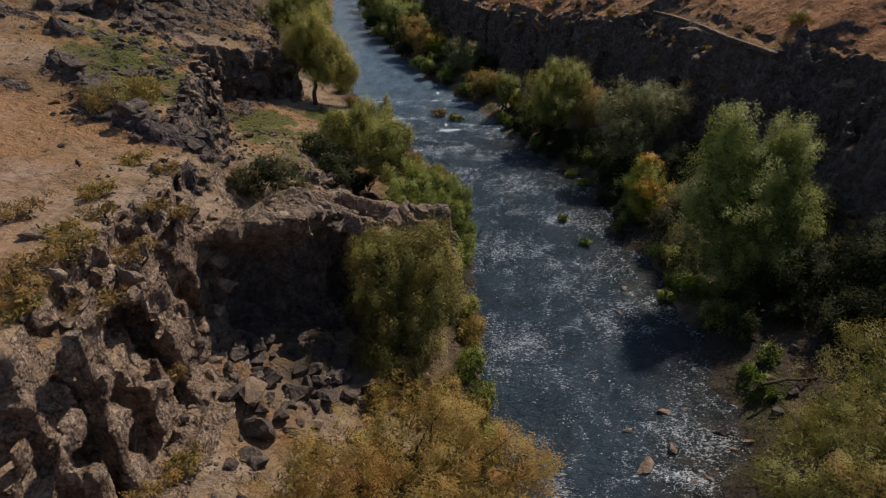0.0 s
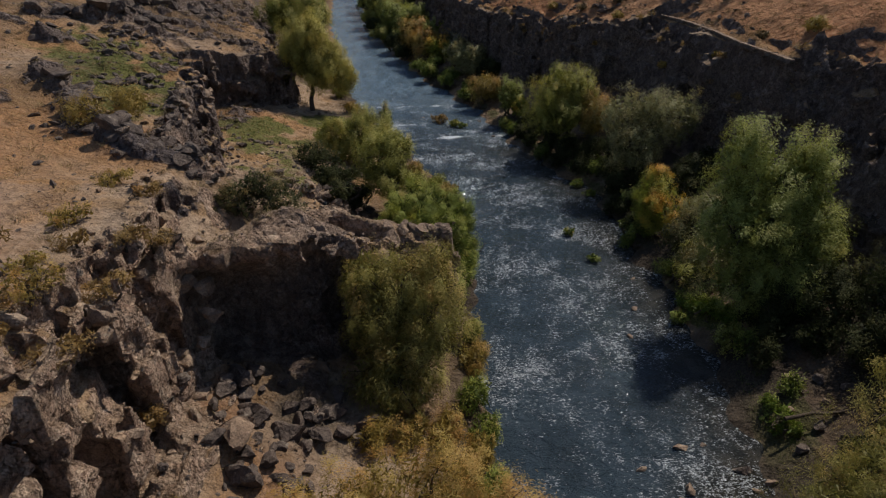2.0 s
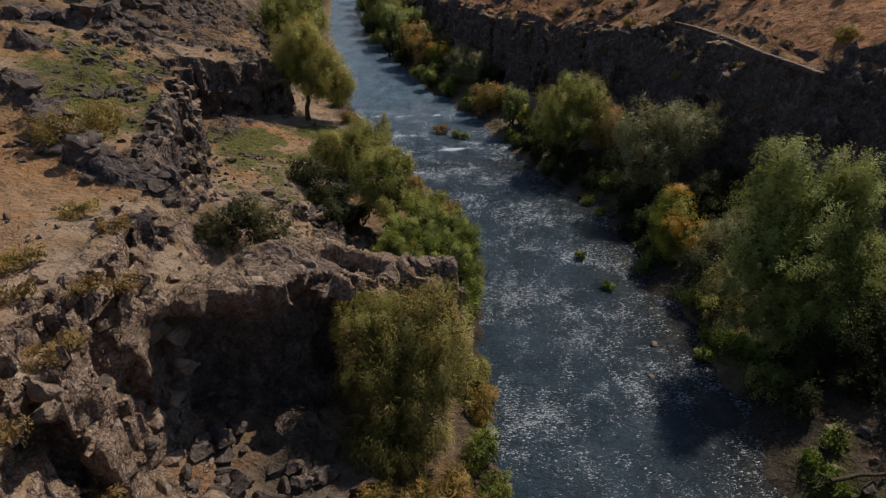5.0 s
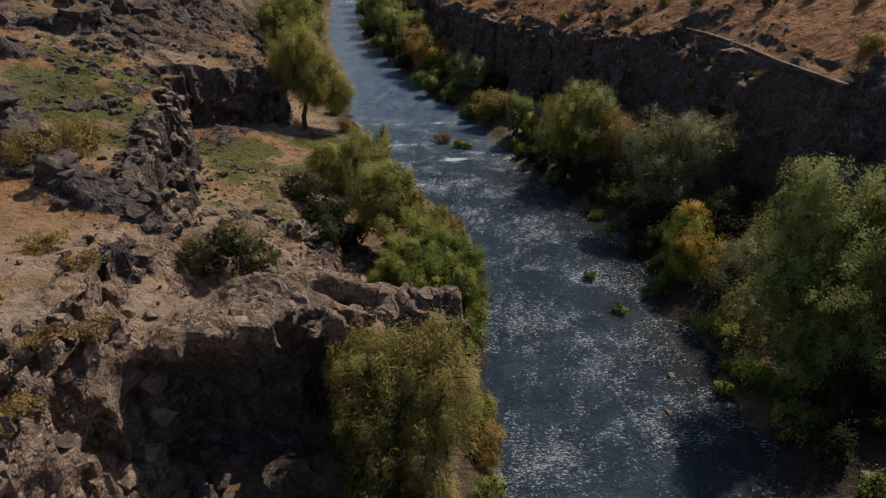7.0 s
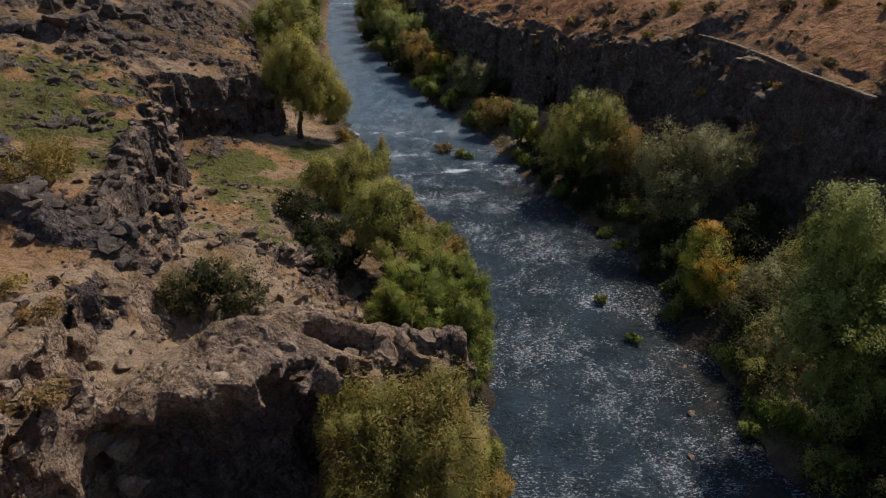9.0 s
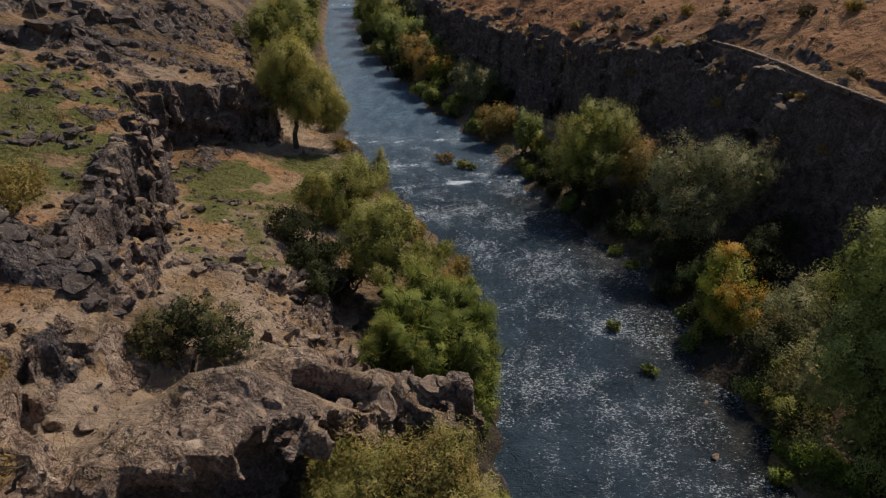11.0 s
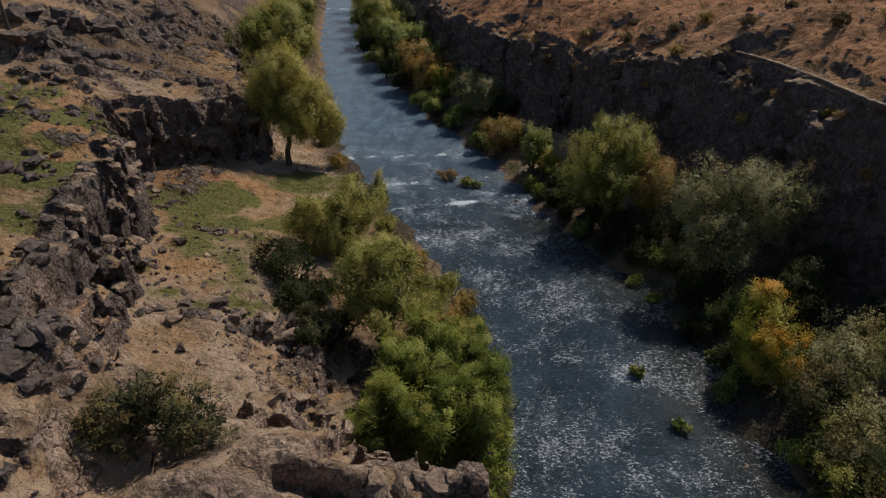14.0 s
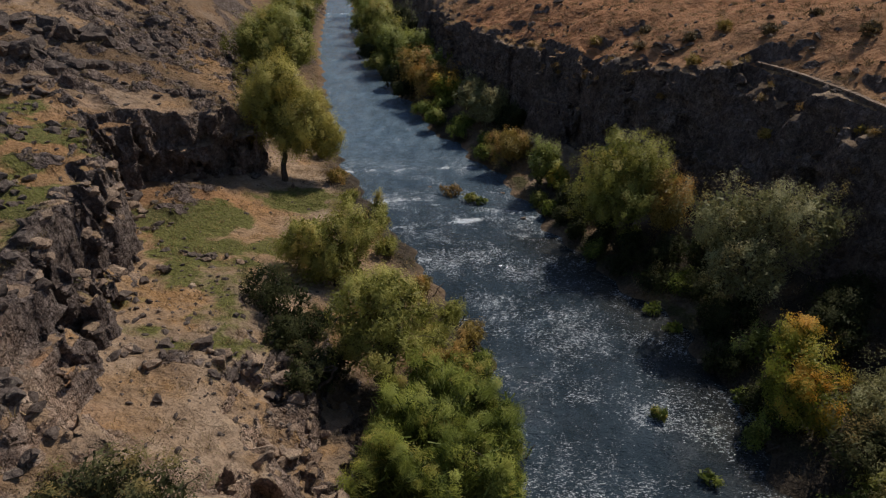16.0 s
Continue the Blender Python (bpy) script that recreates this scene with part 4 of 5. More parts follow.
def tree(name, seed, x, y, lobes, mat, label, category, density=1.0, droop=0.5, leaf=(0.20, 0.075), trunk_r=0.22, clump=0.34, per=46, group="", stems=1, base=None, lump=1.0):
    """lobes: (dx, dy, z, rx, ry, rz) of the crown's rounded masses, offsets from the foot, z above the foot."""
    per = int(per * LEAVES)
    leaf = (leaf[0] * LEAF_SIZE, leaf[1] * LEAF_SIZE)
    r = np.random.default_rng(seed)
    z = ground_z(x, y) if base is None else base
    z = max(z, 0.0) - 0.05
    ob = thing(name, x, y, z, label, category, group)
    centres, tints, spreads, outs = [], [], [], []
    for dx, dy, dz, rx, ry, rz in lobes:
        area = 4 * math.pi * ((rx * ry) ** 1.6 / 3 + (rx * rz) ** 1.6 / 3 + (ry * rz) ** 1.6 / 3) ** (1 / 1.6)
        n = int(area * 2.6 * density)
        size = np.array([rx, ry, rz])
        k = int((8 + area * 0.16) / lump ** 2)
        sd = r.normal(0, 1, (k, 3))
        sd[:, 2] += 0.3
        sd /= np.linalg.norm(sd, axis=1)[:, None]
        sc = np.array([dx, dy, dz]) + sd * r.uniform(0.45, 0.95, k)[:, None] * size
        sr = lump * r.uniform(0.28, 0.52, k)
        stint = r.normal(0, 0.13, k)
        pick = r.integers(0, k, n)
        q = r.normal(0, 1, (n, 3))
        q[:, 2] += 0.3
        q /= np.linalg.norm(q, axis=1)[:, None]
        c = sc[pick] + q * (r.uniform(0.45, 1.0, n) ** 0.4 * sr[pick])[:, None] * size
        d = 1.0 * q + 0.45 * sd[pick]
        d /= np.linalg.norm(d, axis=1)[:, None]
        keep = c[:, 2] > 0.15
        centres.append(c[keep])
        outs.append(d[keep])
        # upward-facing clumps get a lighter tint: top light put into the colour
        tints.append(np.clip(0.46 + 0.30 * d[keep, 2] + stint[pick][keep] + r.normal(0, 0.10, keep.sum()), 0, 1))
        spreads.append(clump * r.uniform(0.4, 0.95, keep.sum()))
    centres, tints, spreads = np.concatenate(centres), np.concatenate(tints), np.concatenate(spreads)
    fan = centres + np.array([0, 0, 0.3])
    fan = fan / (np.linalg.norm(fan, axis=1)[:, None] + 1e-6)
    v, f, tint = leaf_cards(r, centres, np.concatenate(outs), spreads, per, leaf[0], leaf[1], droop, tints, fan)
    inner = []
    for dx, dy, dz, rx, ry, rz in lobes:
        n = int(80 + 210 * rx * rz)
        q = r.normal(0, 1, (n, 3))
        q /= np.linalg.norm(q, axis=1)[:, None]
        inner.append(np.array([dx, dy, dz]) + q * (r.uniform(0.2, 1.0, n) ** 0.4 * 0.74)[:, None] * np.array([rx, ry, rz]))
    inner = np.concatenate(inner)
    inner = inner[inner[:, 2] > 0.2]
    # inner cards block light and carry crown shade as a dark tint
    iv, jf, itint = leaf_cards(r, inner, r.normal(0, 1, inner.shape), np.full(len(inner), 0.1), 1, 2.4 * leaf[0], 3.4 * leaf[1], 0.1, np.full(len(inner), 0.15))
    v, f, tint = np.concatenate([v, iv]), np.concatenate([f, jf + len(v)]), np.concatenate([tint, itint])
    v[:, 2] = np.maximum(v[:, 2], 0.02)
    # wood: stems, limbs to each mass, twigs to some clumps
    top = max(l[2] for l in lobes)
    mid = np.mean([l[:3] for l in lobes], 0)
    for s in range(stems):
        fx0 = r.normal(0, 0.25, 2) * (stems > 1)
        fork = np.array([mid[0] * 0.45 + fx0[0] * 2, mid[1] * 0.45 + fx0[1] * 2, max(0.3, min(l[2] - 0.5 * l[5] for l in lobes) + 0.2)])
        path = bent(r, (fx0[0], fx0[1], -0.25), fork, 6, 0.0)
        tv, tf = tube(path, np.linspace(trunk_r * 1.25, trunk_r * 0.75, 6), 9)
        child("trunk", mesh_from("trunk", tv, tf, BARK), ob)
    for l in lobes:
        p = bent(r, fork, l[:3], 6, 0.2)
        lv, lf = tube(p, np.linspace(trunk_r * 0.6, trunk_r * 0.22, 6), 6)
        branch = child("branch", mesh_from("branch", lv, lf, BARK), ob)
        limb = []
        near = centres[np.linalg.norm((centres - np.array(l[:3])) / np.array(l[3:]), axis=1) < 1.15]
        for c in near[r.permutation(len(near))[:14]]:
            limb.append(tube(bent(r, p[r.integers(2, 6)], c, 4, 0.15), np.linspace(trunk_r * 0.2, 0.012, 4), 4))
        if limb:
            lv, lf = join(limb)
            tagged(child("twig", mesh_from("twig", lv, lf, BARK), branch), kind="stuff")
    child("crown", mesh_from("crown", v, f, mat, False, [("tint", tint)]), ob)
    return ob


W = "willows along the river"
FINE = (0.135, 0.045)
# west bank
tree("willow_tree", 1, -1.3, 14.4, [(-2.0, -0.4, 2.7, 3.1, 2.9, 2.3), (1.8, 0.2, 2.4, 3.2, 3.0, 2.2), (-0.2, 1.0, 2.9, 2.7, 2.1, 2.2), (-0.5, -2.5, 2.4, 4.0, 2.6, 2.5)], LEAF_GOLD,
     "broad golden-brown willow beside the river and boulders", "tree", 1.3, 0.4, (0.15, 0.025), 0.28, per=86, group=W, stems=3, lump=0.6)
tree("willow_tree", 2, -2.2, 24.6, [(-1.3, 0.6, 3.6, 1.8, 1.9, 2.2), (-1.7, 1.2, 4.6, 1.3, 1.6, 1.8), (1.3, 0.5, 3.4, 1.9, 1.9, 2.5), (1.2, 1.6, 5.2, 1.0, 1.1, 1.4), (-0.2, -0.6, 2.0, 2.8, 2.0, 2.0), (-0.1, 1.0, 4.7, 1.8, 1.7, 1.6), (-0.2, -1.6, 1.2, 2.4, 1.4, 1.3)], LEAF_TURN,
     "drooping olive-green willow in front of the rock ledge", "tree", 1.35, 1.0, (0.15, 0.030), 0.24, per=86, group=W, stems=2, lump=0.6)
tree("willow_shrub", 3, -2.5, 36.6, [(0.86 * (k % 6) - 1.9 + 0.2 * (k // 6), 1.2 * (k // 6) - 2.4 + 0.35 * ((k * 5) % 3), 1.55 + 0.5 * ((k * 7) % 4) / 3, 0.66, 0.70, 1.45 + 0.5 * ((k * 7) % 4) / 3) for k in range(29)], LEAF_REED,
     "dense bright green willow shrub at the water's edge", "shrub", 0.9, -0.9, (0.44, 0.022), 0.07, clump=0.30, per=62, stems=4, group=W, lump=0.8)
tree("willow_tree", 4, -4.5, 40.8, [(-0.6, 0.7, 3.9, 2.0, 2.0, 1.8), (0.5, 0.9, 4.5, 1.6, 1.7, 1.4), (0.0, 0.2, 2.7, 2.2, 2.0, 1.5)], LEAF_LIME,
     "yellow-green willow with a forked dark trunk on the bank", "tree", 1.3, 0.5, (0.19, 0.038), 0.22, per=60, group=W, stems=2, lump=0.65)
tree("willow_tree", 5, -7.9, 49.6, [(-1.5, 0.5, 2.5, 2.0, 2.0, 1.8), (0.6, 0.9, 2.7, 2.0, 2.0, 1.9), (2.1, 3.2, 2.7, 0.7, 0.9, 1.4), (-0.4, -0.2, 1.6, 2.3, 1.8, 1.4)], LEAF_OLIVE,
     "thin grey-green willow with wispy twigs by the rapids", "tree", 1.4, 0.6, (0.19, 0.042), 0.2, per=54, group=W, stems=2, lump=0.65)
# low shrubs added to fill the willows' shade with near-black leaves
tree("dark_shrub", 16, -6.9, 40.0, [(0, 0, 0.8, 1.0, 1.0, 0.8), (-0.9, 1.2, 0.8, 0.9, 1.0, 0.7)], LEAF_SHADED, "low shrub with willow shade put into its leaf colour", "shrub", 1.2, 0.2, FINE, 0.06, clump=0.26, stems=3)
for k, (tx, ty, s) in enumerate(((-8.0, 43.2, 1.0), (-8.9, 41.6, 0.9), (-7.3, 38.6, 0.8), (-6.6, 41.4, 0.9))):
    tree("dark_shrub", 17 + k, tx, ty, [(0, 0, 0.7 * s, s, s, 0.75 * s), (0.5 * s, 0.7 * s, 0.6 * s, 0.8 * s, 0.8 * s, 0.6 * s)], LEAF_SHADED, "low shrub with willow shade put into its leaf colour", "shrub", 1.2, 0.2, FINE, 0.06, clump=0.26, stems=3)
tree("dark_shrub", 14, -9.3, 44.2, [(0, 0, 1.1, 1.6, 1.7, 1.0), (-1.2, 1.6, 1.1, 1.5, 1.4, 0.9), (0.6, -1.8, 0.8, 1.3, 1.2, 0.8)], LEAF_SHADED, "low shrub with willow shade put into its leaf colour", "shrub", 1.2, 0.2, FINE, 0.06, clump=0.28, stems=3)
tree("willow_tree", 6, -14.7, 64.8, [(-0.7, 2.6, 6.4, 2.5, 2.6, 2.5), (1.5, 2.2, 5.0, 2.4, 2.6, 2.2), (0.0, 2.0, 7.4, 1.8, 2.0, 1.9), (3.3, 1.6, 3.2, 1.8, 2.0, 1.7), (-1.9, 2.0, 5.6, 1.5, 1.8, 1.7), (0.2, 1.2, 4.2, 2.2, 2.0, 1.6), (1.8, 1.4, 3.2, 2.2, 2.0, 1.5), (-1.0, 1.8, 4.8, 2.2, 2.0, 1.9)], LEAF_SUN,
     "rounded yellow-green willow with a leaning trunk beside a ledge", "tree", 1.2, 0.6, (0.16, 0.055), 0.22, clump=0.42, per=70, group=W, base=1.0)
tree("willow_tree", 7, -21.6, 90.0, [(-1.6, 0, 4.6, 2.9, 3.2, 3.0), (1.6, 0.5, 4.0, 3.4, 3.4, 3.2), (0.2, 2, 5.8, 2.8, 3.0, 2.6)], LEAF_OLIVE,
     "large olive willow on the bank below scree", "tree", 0.9, 0.5, (0.24, 0.09), 0.32, clump=0.55, per=48, group=W)
for k, (tx, ty, s) in enumerate(((-26.5, 116, 3.2), (-29, 131, 3.0), (-32.5, 150, 3.6), (-24.0, 104, 2.6), (-37, 168, 4.0), (-35, 158, 3.4))):
    tree("willow_tree", 40 + k, tx, ty, [(-0.3 * s, 0, s, s, s, 0.9 * s), (0.6 * s, 0.2 * s, 0.8 * s, 0.7 * s, 0.8 * s, 0.75 * s)], (LEAF_GREEN, LEAF_OLIVE)[k % 2],
         "distant green willow on the river bank", "tree", 0.45, 0.4, (0.36, 0.15), 0.25, clump=0.65, per=38, group=W, base=1.0)
# east bank
tree("willow_tree", 8, 14.2, 16.0, [(-2.3, -0.5, 2.4, 2.5, 2.3, 1.9), (-0.1, 1.0, 3.2, 2.7, 2.4, 2.4), (2.4, 2.8, 3.9, 2.7, 2.5, 2.5), (4.6, 3.4, 3.6, 2.6, 2.6, 2.5), (0.4, -2.4, 2.4, 3.0, 2.5, 2.0), (2.8, -0.4, 2.8, 2.8, 2.4, 2.2)], LEAF_TURN,
     "olive and straw coloured willow at the river's edge", "tree", 1.3, 0.4, (0.15, 0.025), 0.26, per=80, group=W, stems=3, lump=0.6)
tree("willow_tree", 9, 16.0, 32.2, [(-1.2, 1.2, 7.0, 1.9, 2.1, 2.4), (1.9, 0.9, 6.2, 1.9, 2.1, 2.4), (-1.6, -0.2, 4.2, 2.4, 2.4, 2.4), (2.1, -0.6, 3.6, 2.3, 2.2, 2.2), (0.0, 1.0, 5.4, 2.2, 2.2, 2.2), (0.2, -1.0, 3.0, 2.4, 1.8, 2.0), (-1.0, -1.6, 1.6, 2.2, 1.6, 1.5), (1.8, -1.6, 1.7, 2.0, 1.6, 1.5)], LEAF_GREEN,
     "tall full green willow with two rounded tops", "tree", 1.25, 0.6, (0.15, 0.05), 0.35, per=62, group=W)
tree("poplar_sapling", 10, 13.1, 40.8, [(0, 0.4, 2.4, 1.5, 1.5, 1.7), (0.5, 1.6, 3.0, 1.0, 1.0, 1.4), (0.7, -0.9, 1.8, 1.5, 1.4, 1.5)], LEAF_AUTUMN,
     "young tree with yellow-green and orange autumn leaves", "tree", 1.3, 0.3, (0.105, 0.052), 0.14, per=84, stems=2)
# the near-black shrubs here are added to fill cliff and tree shade
for k, (tx, ty, s, mt) in enumerate(((13.9, 37.2, 1.6, LEAF_SHRUB), (14.6, 34.8, 1.7, LEAF_GREY), (13.6, 33.0, 1.1, LEAF_SHRUB), (15.6, 38.8, 1.9, LEAF_GREY), (18.2, 28.6, 1.9, LEAF_SHADED), (13.2, 44.4, 1.0, LEAF_GREEN), (15.8, 43.6, 1.8, LEAF_SHADED),
                                     (17.4, 45.6, 1.6, LEAF_SHADED), (12.8, 51.6, 1.4, LEAF_SHADED), (11.4, 52.8, 1.1, LEAF_SHADED), (15.0, 52.6, 1.7, LEAF_SHADED), (8.2, 60.6, 1.5, LEAF_SHADED), (9.8, 62.6, 1.6, LEAF_SHADED), (7.0, 62.0, 1.0, LEAF_OLIVE), (18.4, 37.0, 2.0, LEAF_SHADED), (19.6, 33.0, 2.0, LEAF_SHADED),
                                     (19.0, 41.0, 1.8, LEAF_SHADED), (16.8, 29.4, 1.3, LEAF_SHADED), (11.9, 46.2, 0.8, LEAF_SHADED), (12.6, 40.2, 0.9, LEAF_REED), (20.4, 27.2, 2.3, LEAF_SHADED), (19.6, 24.0, 2.0, LEAF_SHADED), (11.4, 44.4, 0.8, LEAF_SHADED), (12.2, 47.8, 0.9, LEAF_SHADED), (11.3, 50.4, 0.9, LEAF_REED), (13.0, 35.6, 0.8, LEAF_REED), (9.4, 54.4, 1.0, LEAF_SHADED), (13.8, 28.6, 0.8, LEAF_OLIVE), (14.6, 26.6, 0.8, LEAF_SHADED), (15.6, 28.4, 1.1, LEAF_SHADED), (15.2, 29.6, 0.8, LEAF_SHADED), (14.4, 28.0, 0.7, LEAF_REED), (16.4, 30.2, 1.3, LEAF_SHADED), (13.6, 33.8, 1.2, LEAF_OLIVE), (14.4, 36.0, 1.2, LEAF_OLIVE), (18.4, 25.4, 1.5, LEAF_SHADED), (15.8, 20.4, 0.9, LEAF_SHADED), (11.4, 39.6, 0.6, LEAF_REED), (12.2, 41.6, 0.9, LEAF_SHADED), (9.9, 51.0, 0.8, LEAF_SHADED), (8.5, 53.0, 0.8, LEAF_SHADED), (7.4, 55.2, 0.8, LEAF_REED), (6.6, 57.2, 0.8, LEAF_SHADED), (5.9, 59.2, 0.8, LEAF_SHADED), (5.4, 61.2, 0.7, LEAF_REED), (4.8, 63.0, 0.7, LEAF_OLIVE), (6.6, 61.4, 0.9, LEAF_SHADED), (7.4, 59.4, 1.0, LEAF_SHADED), (8.6, 57.2, 1.0, LEAF_SHADED), (9.6, 55.2, 0.9, LEAF_OLIVE), (10.4, 52.2, 1.1, LEAF_SHADED), (12.2, 49.6, 1.2, LEAF_SHADED), (13.0, 46.6, 1.3, LEAF_SHADED), (17.8, 22.0, 1.1, LEAF_SHADED), (18.8, 20.2, 1.3, LEAF_SHADED), (17.0, 27.0, 1.0, LEAF_SHADED), (14.9, 24.6, 0.6, LEAF_REED), (7.9, 56.0, 0.8, LEAF_SHADED), (7.2, 58.6, 0.8, LEAF_SHADED), (9.2, 53.4, 0.7, LEAF_SHADED), (10.8, 50.8, 0.7, LEAF_SHADED), (12.0, 44.0, 0.7, LEAF_SHADED))):
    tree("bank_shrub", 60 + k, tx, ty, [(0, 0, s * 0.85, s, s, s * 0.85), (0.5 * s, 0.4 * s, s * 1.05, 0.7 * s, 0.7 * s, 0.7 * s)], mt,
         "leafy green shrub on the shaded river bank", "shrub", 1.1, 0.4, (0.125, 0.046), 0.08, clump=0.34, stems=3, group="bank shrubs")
tree("grey_willow", 11, 14.0, 48.2, [(-1.4, 1.2, 4.8, 2.3, 2.1, 2.2), (2.2, 0.2, 5.0, 2.2, 2.0, 2.3), (-0.6, -0.6, 3.0, 2.6, 2.1, 2.0), (0.5, 1.0, 5.2, 1.7, 1.7, 1.9)], LEAF_GREY,
     "grey-green willow with sparse brownish foliage under the cliff", "tree", 0.85, 0.6, (0.14, 0.042), 0.22, per=54, group=W)
tree("willow_tree", 12, 9.9, 56.4, [(-0.9, 0.7, 4.4, 2.6, 2.4, 2.6), (0.4, 0.2, 3.8, 2.6, 2.3, 2.3), (-0.9, -0.3, 2.6, 2.6, 2.3, 2.0)], LEAF_OLIVE,
     "round green willow under the dark cliff", "tree", 1.15, 0.5, (0.145, 0.05), 0.24, per=66, group=W)
tree("willow_tree", 13, 11.4, 54.8, [(0.0, 0.0, 3.3, 1.6, 1.6, 1.7), (0.2, 0.1, 2.4, 1.5, 1.5, 1.4)], LEAF_GOLD,
     "straw-yellow willow beside a rounder green one", "tree", 1.15, 0.5, (0.135, 0.046), 0.16, per=60, group=W)
for k, (tx, ty, s, hgt, mt) in enumerate(((5.3, 65.2, 1.4, 2.2, LEAF_GREEN), (6.3, 64.2, 1.0, 1.3, LEAF_AUTUMN), (3.2, 70.2, 1.9, 1.8, LEAF_GOLD), (1.6, 79.0, 2.7, 2.5, LEAF_GREY), (0.4, 83.4, 2.2, 2.6, LEAF_GREY),
                                          (-3.4, 88.4, 2.5, 2.4, LEAF_GOLD), (-2.2, 86.6, 1.9, 2.0, LEAF_AUTUMN), (-6.0, 92.6, 2.4, 2.7, LEAF_GOLD), (-6.6, 99.0, 2.9, 3.2, LEAF_GREEN), (-9.6, 105.0, 3.0, 3.0, LEAF_GREEN), (-11.2, 111.0, 3.0, 3.4, LEAF_OLIVE),
                                          (-13.2, 118.0, 3.2, 3.6, LEAF_OLIVE), (-14.8, 126.0, 3.2, 3.4, LEAF_GREEN), (-16.2, 134.0, 3.4, 3.8, LEAF_OLIVE), (-17.8, 142.0, 3.4, 3.6, LEAF_GREEN), (-20.0, 151.0, 3.6, 3.8, LEAF_OLIVE), (-3.6, 80.6, 1.2, 0.9, LEAF_REED), (-4.8, 84.0, 1.1, 0.8, LEAF_REED), (-7.6, 90.6, 1.2, 1.0, LEAF_SHADED), (-9.4, 96.4, 1.4, 1.1, LEAF_SHADED), (-11.6, 102.6, 1.6, 1.2, LEAF_OLIVE), (-13.6, 109.6, 1.6, 1.2, LEAF_SHADED), (-1.4, 77.0, 0.9, 0.7, LEAF_REED), (1.0, 71.6, 1.0, 0.7, LEAF_REED), (-15.0, 115.5, 1.8, 1.3, LEAF_OLIVE), (-17.4, 130.0, 2.0, 1.5, LEAF_SHADED), (1.5, 74.5, 1.0, 0.8, LEAF_REED),
                                          (3.6, 76.8, 1.8, 2.0, LEAF_SHADED), (1.0, 86.5, 2.2, 2.6, LEAF_SHADED), (-6.5, 97, 2.0, 1.2, LEAF_REED), (-0.9, 79.2, 1.3, 0.8, LEAF_REED), (-2.8, 85.0, 1.4, 1.0, LEAF_REED), (-9.5, 102.5, 1.6, 1.1, LEAF_REED), (-3.0, 91.0, 2.2, 3.0, LEAF_GREEN), (-6.6, 110, 2.6, 3.4, LEAF_SHADED), (-9, 118, 2.6, 3.4, LEAF_SHADED))):
    far = ty > 85
    tree("riverside_bush", 80 + k, tx, ty, [(0, 0, hgt, s, s, 0.85 * hgt), (0.55 * s, 0.4 * s, 0.8 * hgt, 0.7 * s, 0.7 * s, 0.7 * hgt)], mt,
         "rounded riverside bush below the cliff", "bush", 0.7 if far else 1.1, 0.4, (0.28, 0.11) if far else (0.18, 0.06), 0.12, clump=0.5 if far else 0.36, per=42, group="riverside bushes", stems=2, base=0.6)
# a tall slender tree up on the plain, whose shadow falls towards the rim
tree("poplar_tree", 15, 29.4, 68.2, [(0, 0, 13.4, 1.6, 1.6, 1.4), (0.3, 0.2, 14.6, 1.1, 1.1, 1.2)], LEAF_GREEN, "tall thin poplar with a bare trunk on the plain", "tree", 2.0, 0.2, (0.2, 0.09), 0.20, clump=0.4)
# shrubs among the rocks
tree("ledge_bush", 120, -9.5, 29.9, [(-0.9, 0, 1.0, 1.3, 1.1, 1.0), (1.0, 0.1, 1.0, 1.3, 1.0, 1.0), (0.0, 0.4, 1.6, 1.1, 0.9, 0.8)], LEAF_SHRUB,
     "dense dark green bush in a hollow of the ledge", "bush", 1.9, 0.1, (0.11, 0.045), 0.06, clump=0.26, stems=3, per=50)
tree("dry_bush", 121, -17.6, 33.4, [(-1.0, 0, 0.8, 1.5, 1.2, 0.9), (0.8, 0.8, 1.0, 1.3, 1.3, 1.0), (0.2, 2.0, 0.8, 1.2, 1.2, 0.8)], LEAF_GOLD,
     "dry olive-yellow bush among dark rocks", "bush", 1.0, 0.0, (0.14, 0.03), 0.05, clump=0.3, stems=3, per=40)
for k, (tx, ty, s) in enumerate(((-9.3, 12.6, 0.8), (-9.0, 14.6, 0.7), (-10.4, 15.4, 0.6), (-10.6, 18.6, 0.6), (-11.6, 16.8, 0.7), (-10.6, 20.6, 0.45), (-12.4, 20.2, 0.5), (-11.2, 13.6, 0.6), (-12.2, 15.0, 0.8), (-11.6, 14.4, 0.7), (-12.6, 18.2, 0.5), (-9.9, 17.4, 0.5), (-10.9, 22.6, 0.5), (-13.6, 22.0, 0.6), (-14.6, 19.4, 0.6), (-12.0, 24.8, 0.5), (-13.9, 26.0, 0.6))):
    tree("cliff_edge_bush", 122 + k, tx, ty, [(0, 0, 0.5 * s, s, s, 0.6 * s), (0.6 * s, 0.8 * s, 0.5 * s, 0.8 * s, 0.8 * s, 0.5 * s)], (LEAF_RUST, LEAF_GOLD, LEAF_RUST)[k % 3],
         "small straw-coloured bush on the cliff edge", "bush", 1.5, 0.0, (0.10, 0.028), 0.04, clump=0.2, stems=2, group="cliff edge bushes")
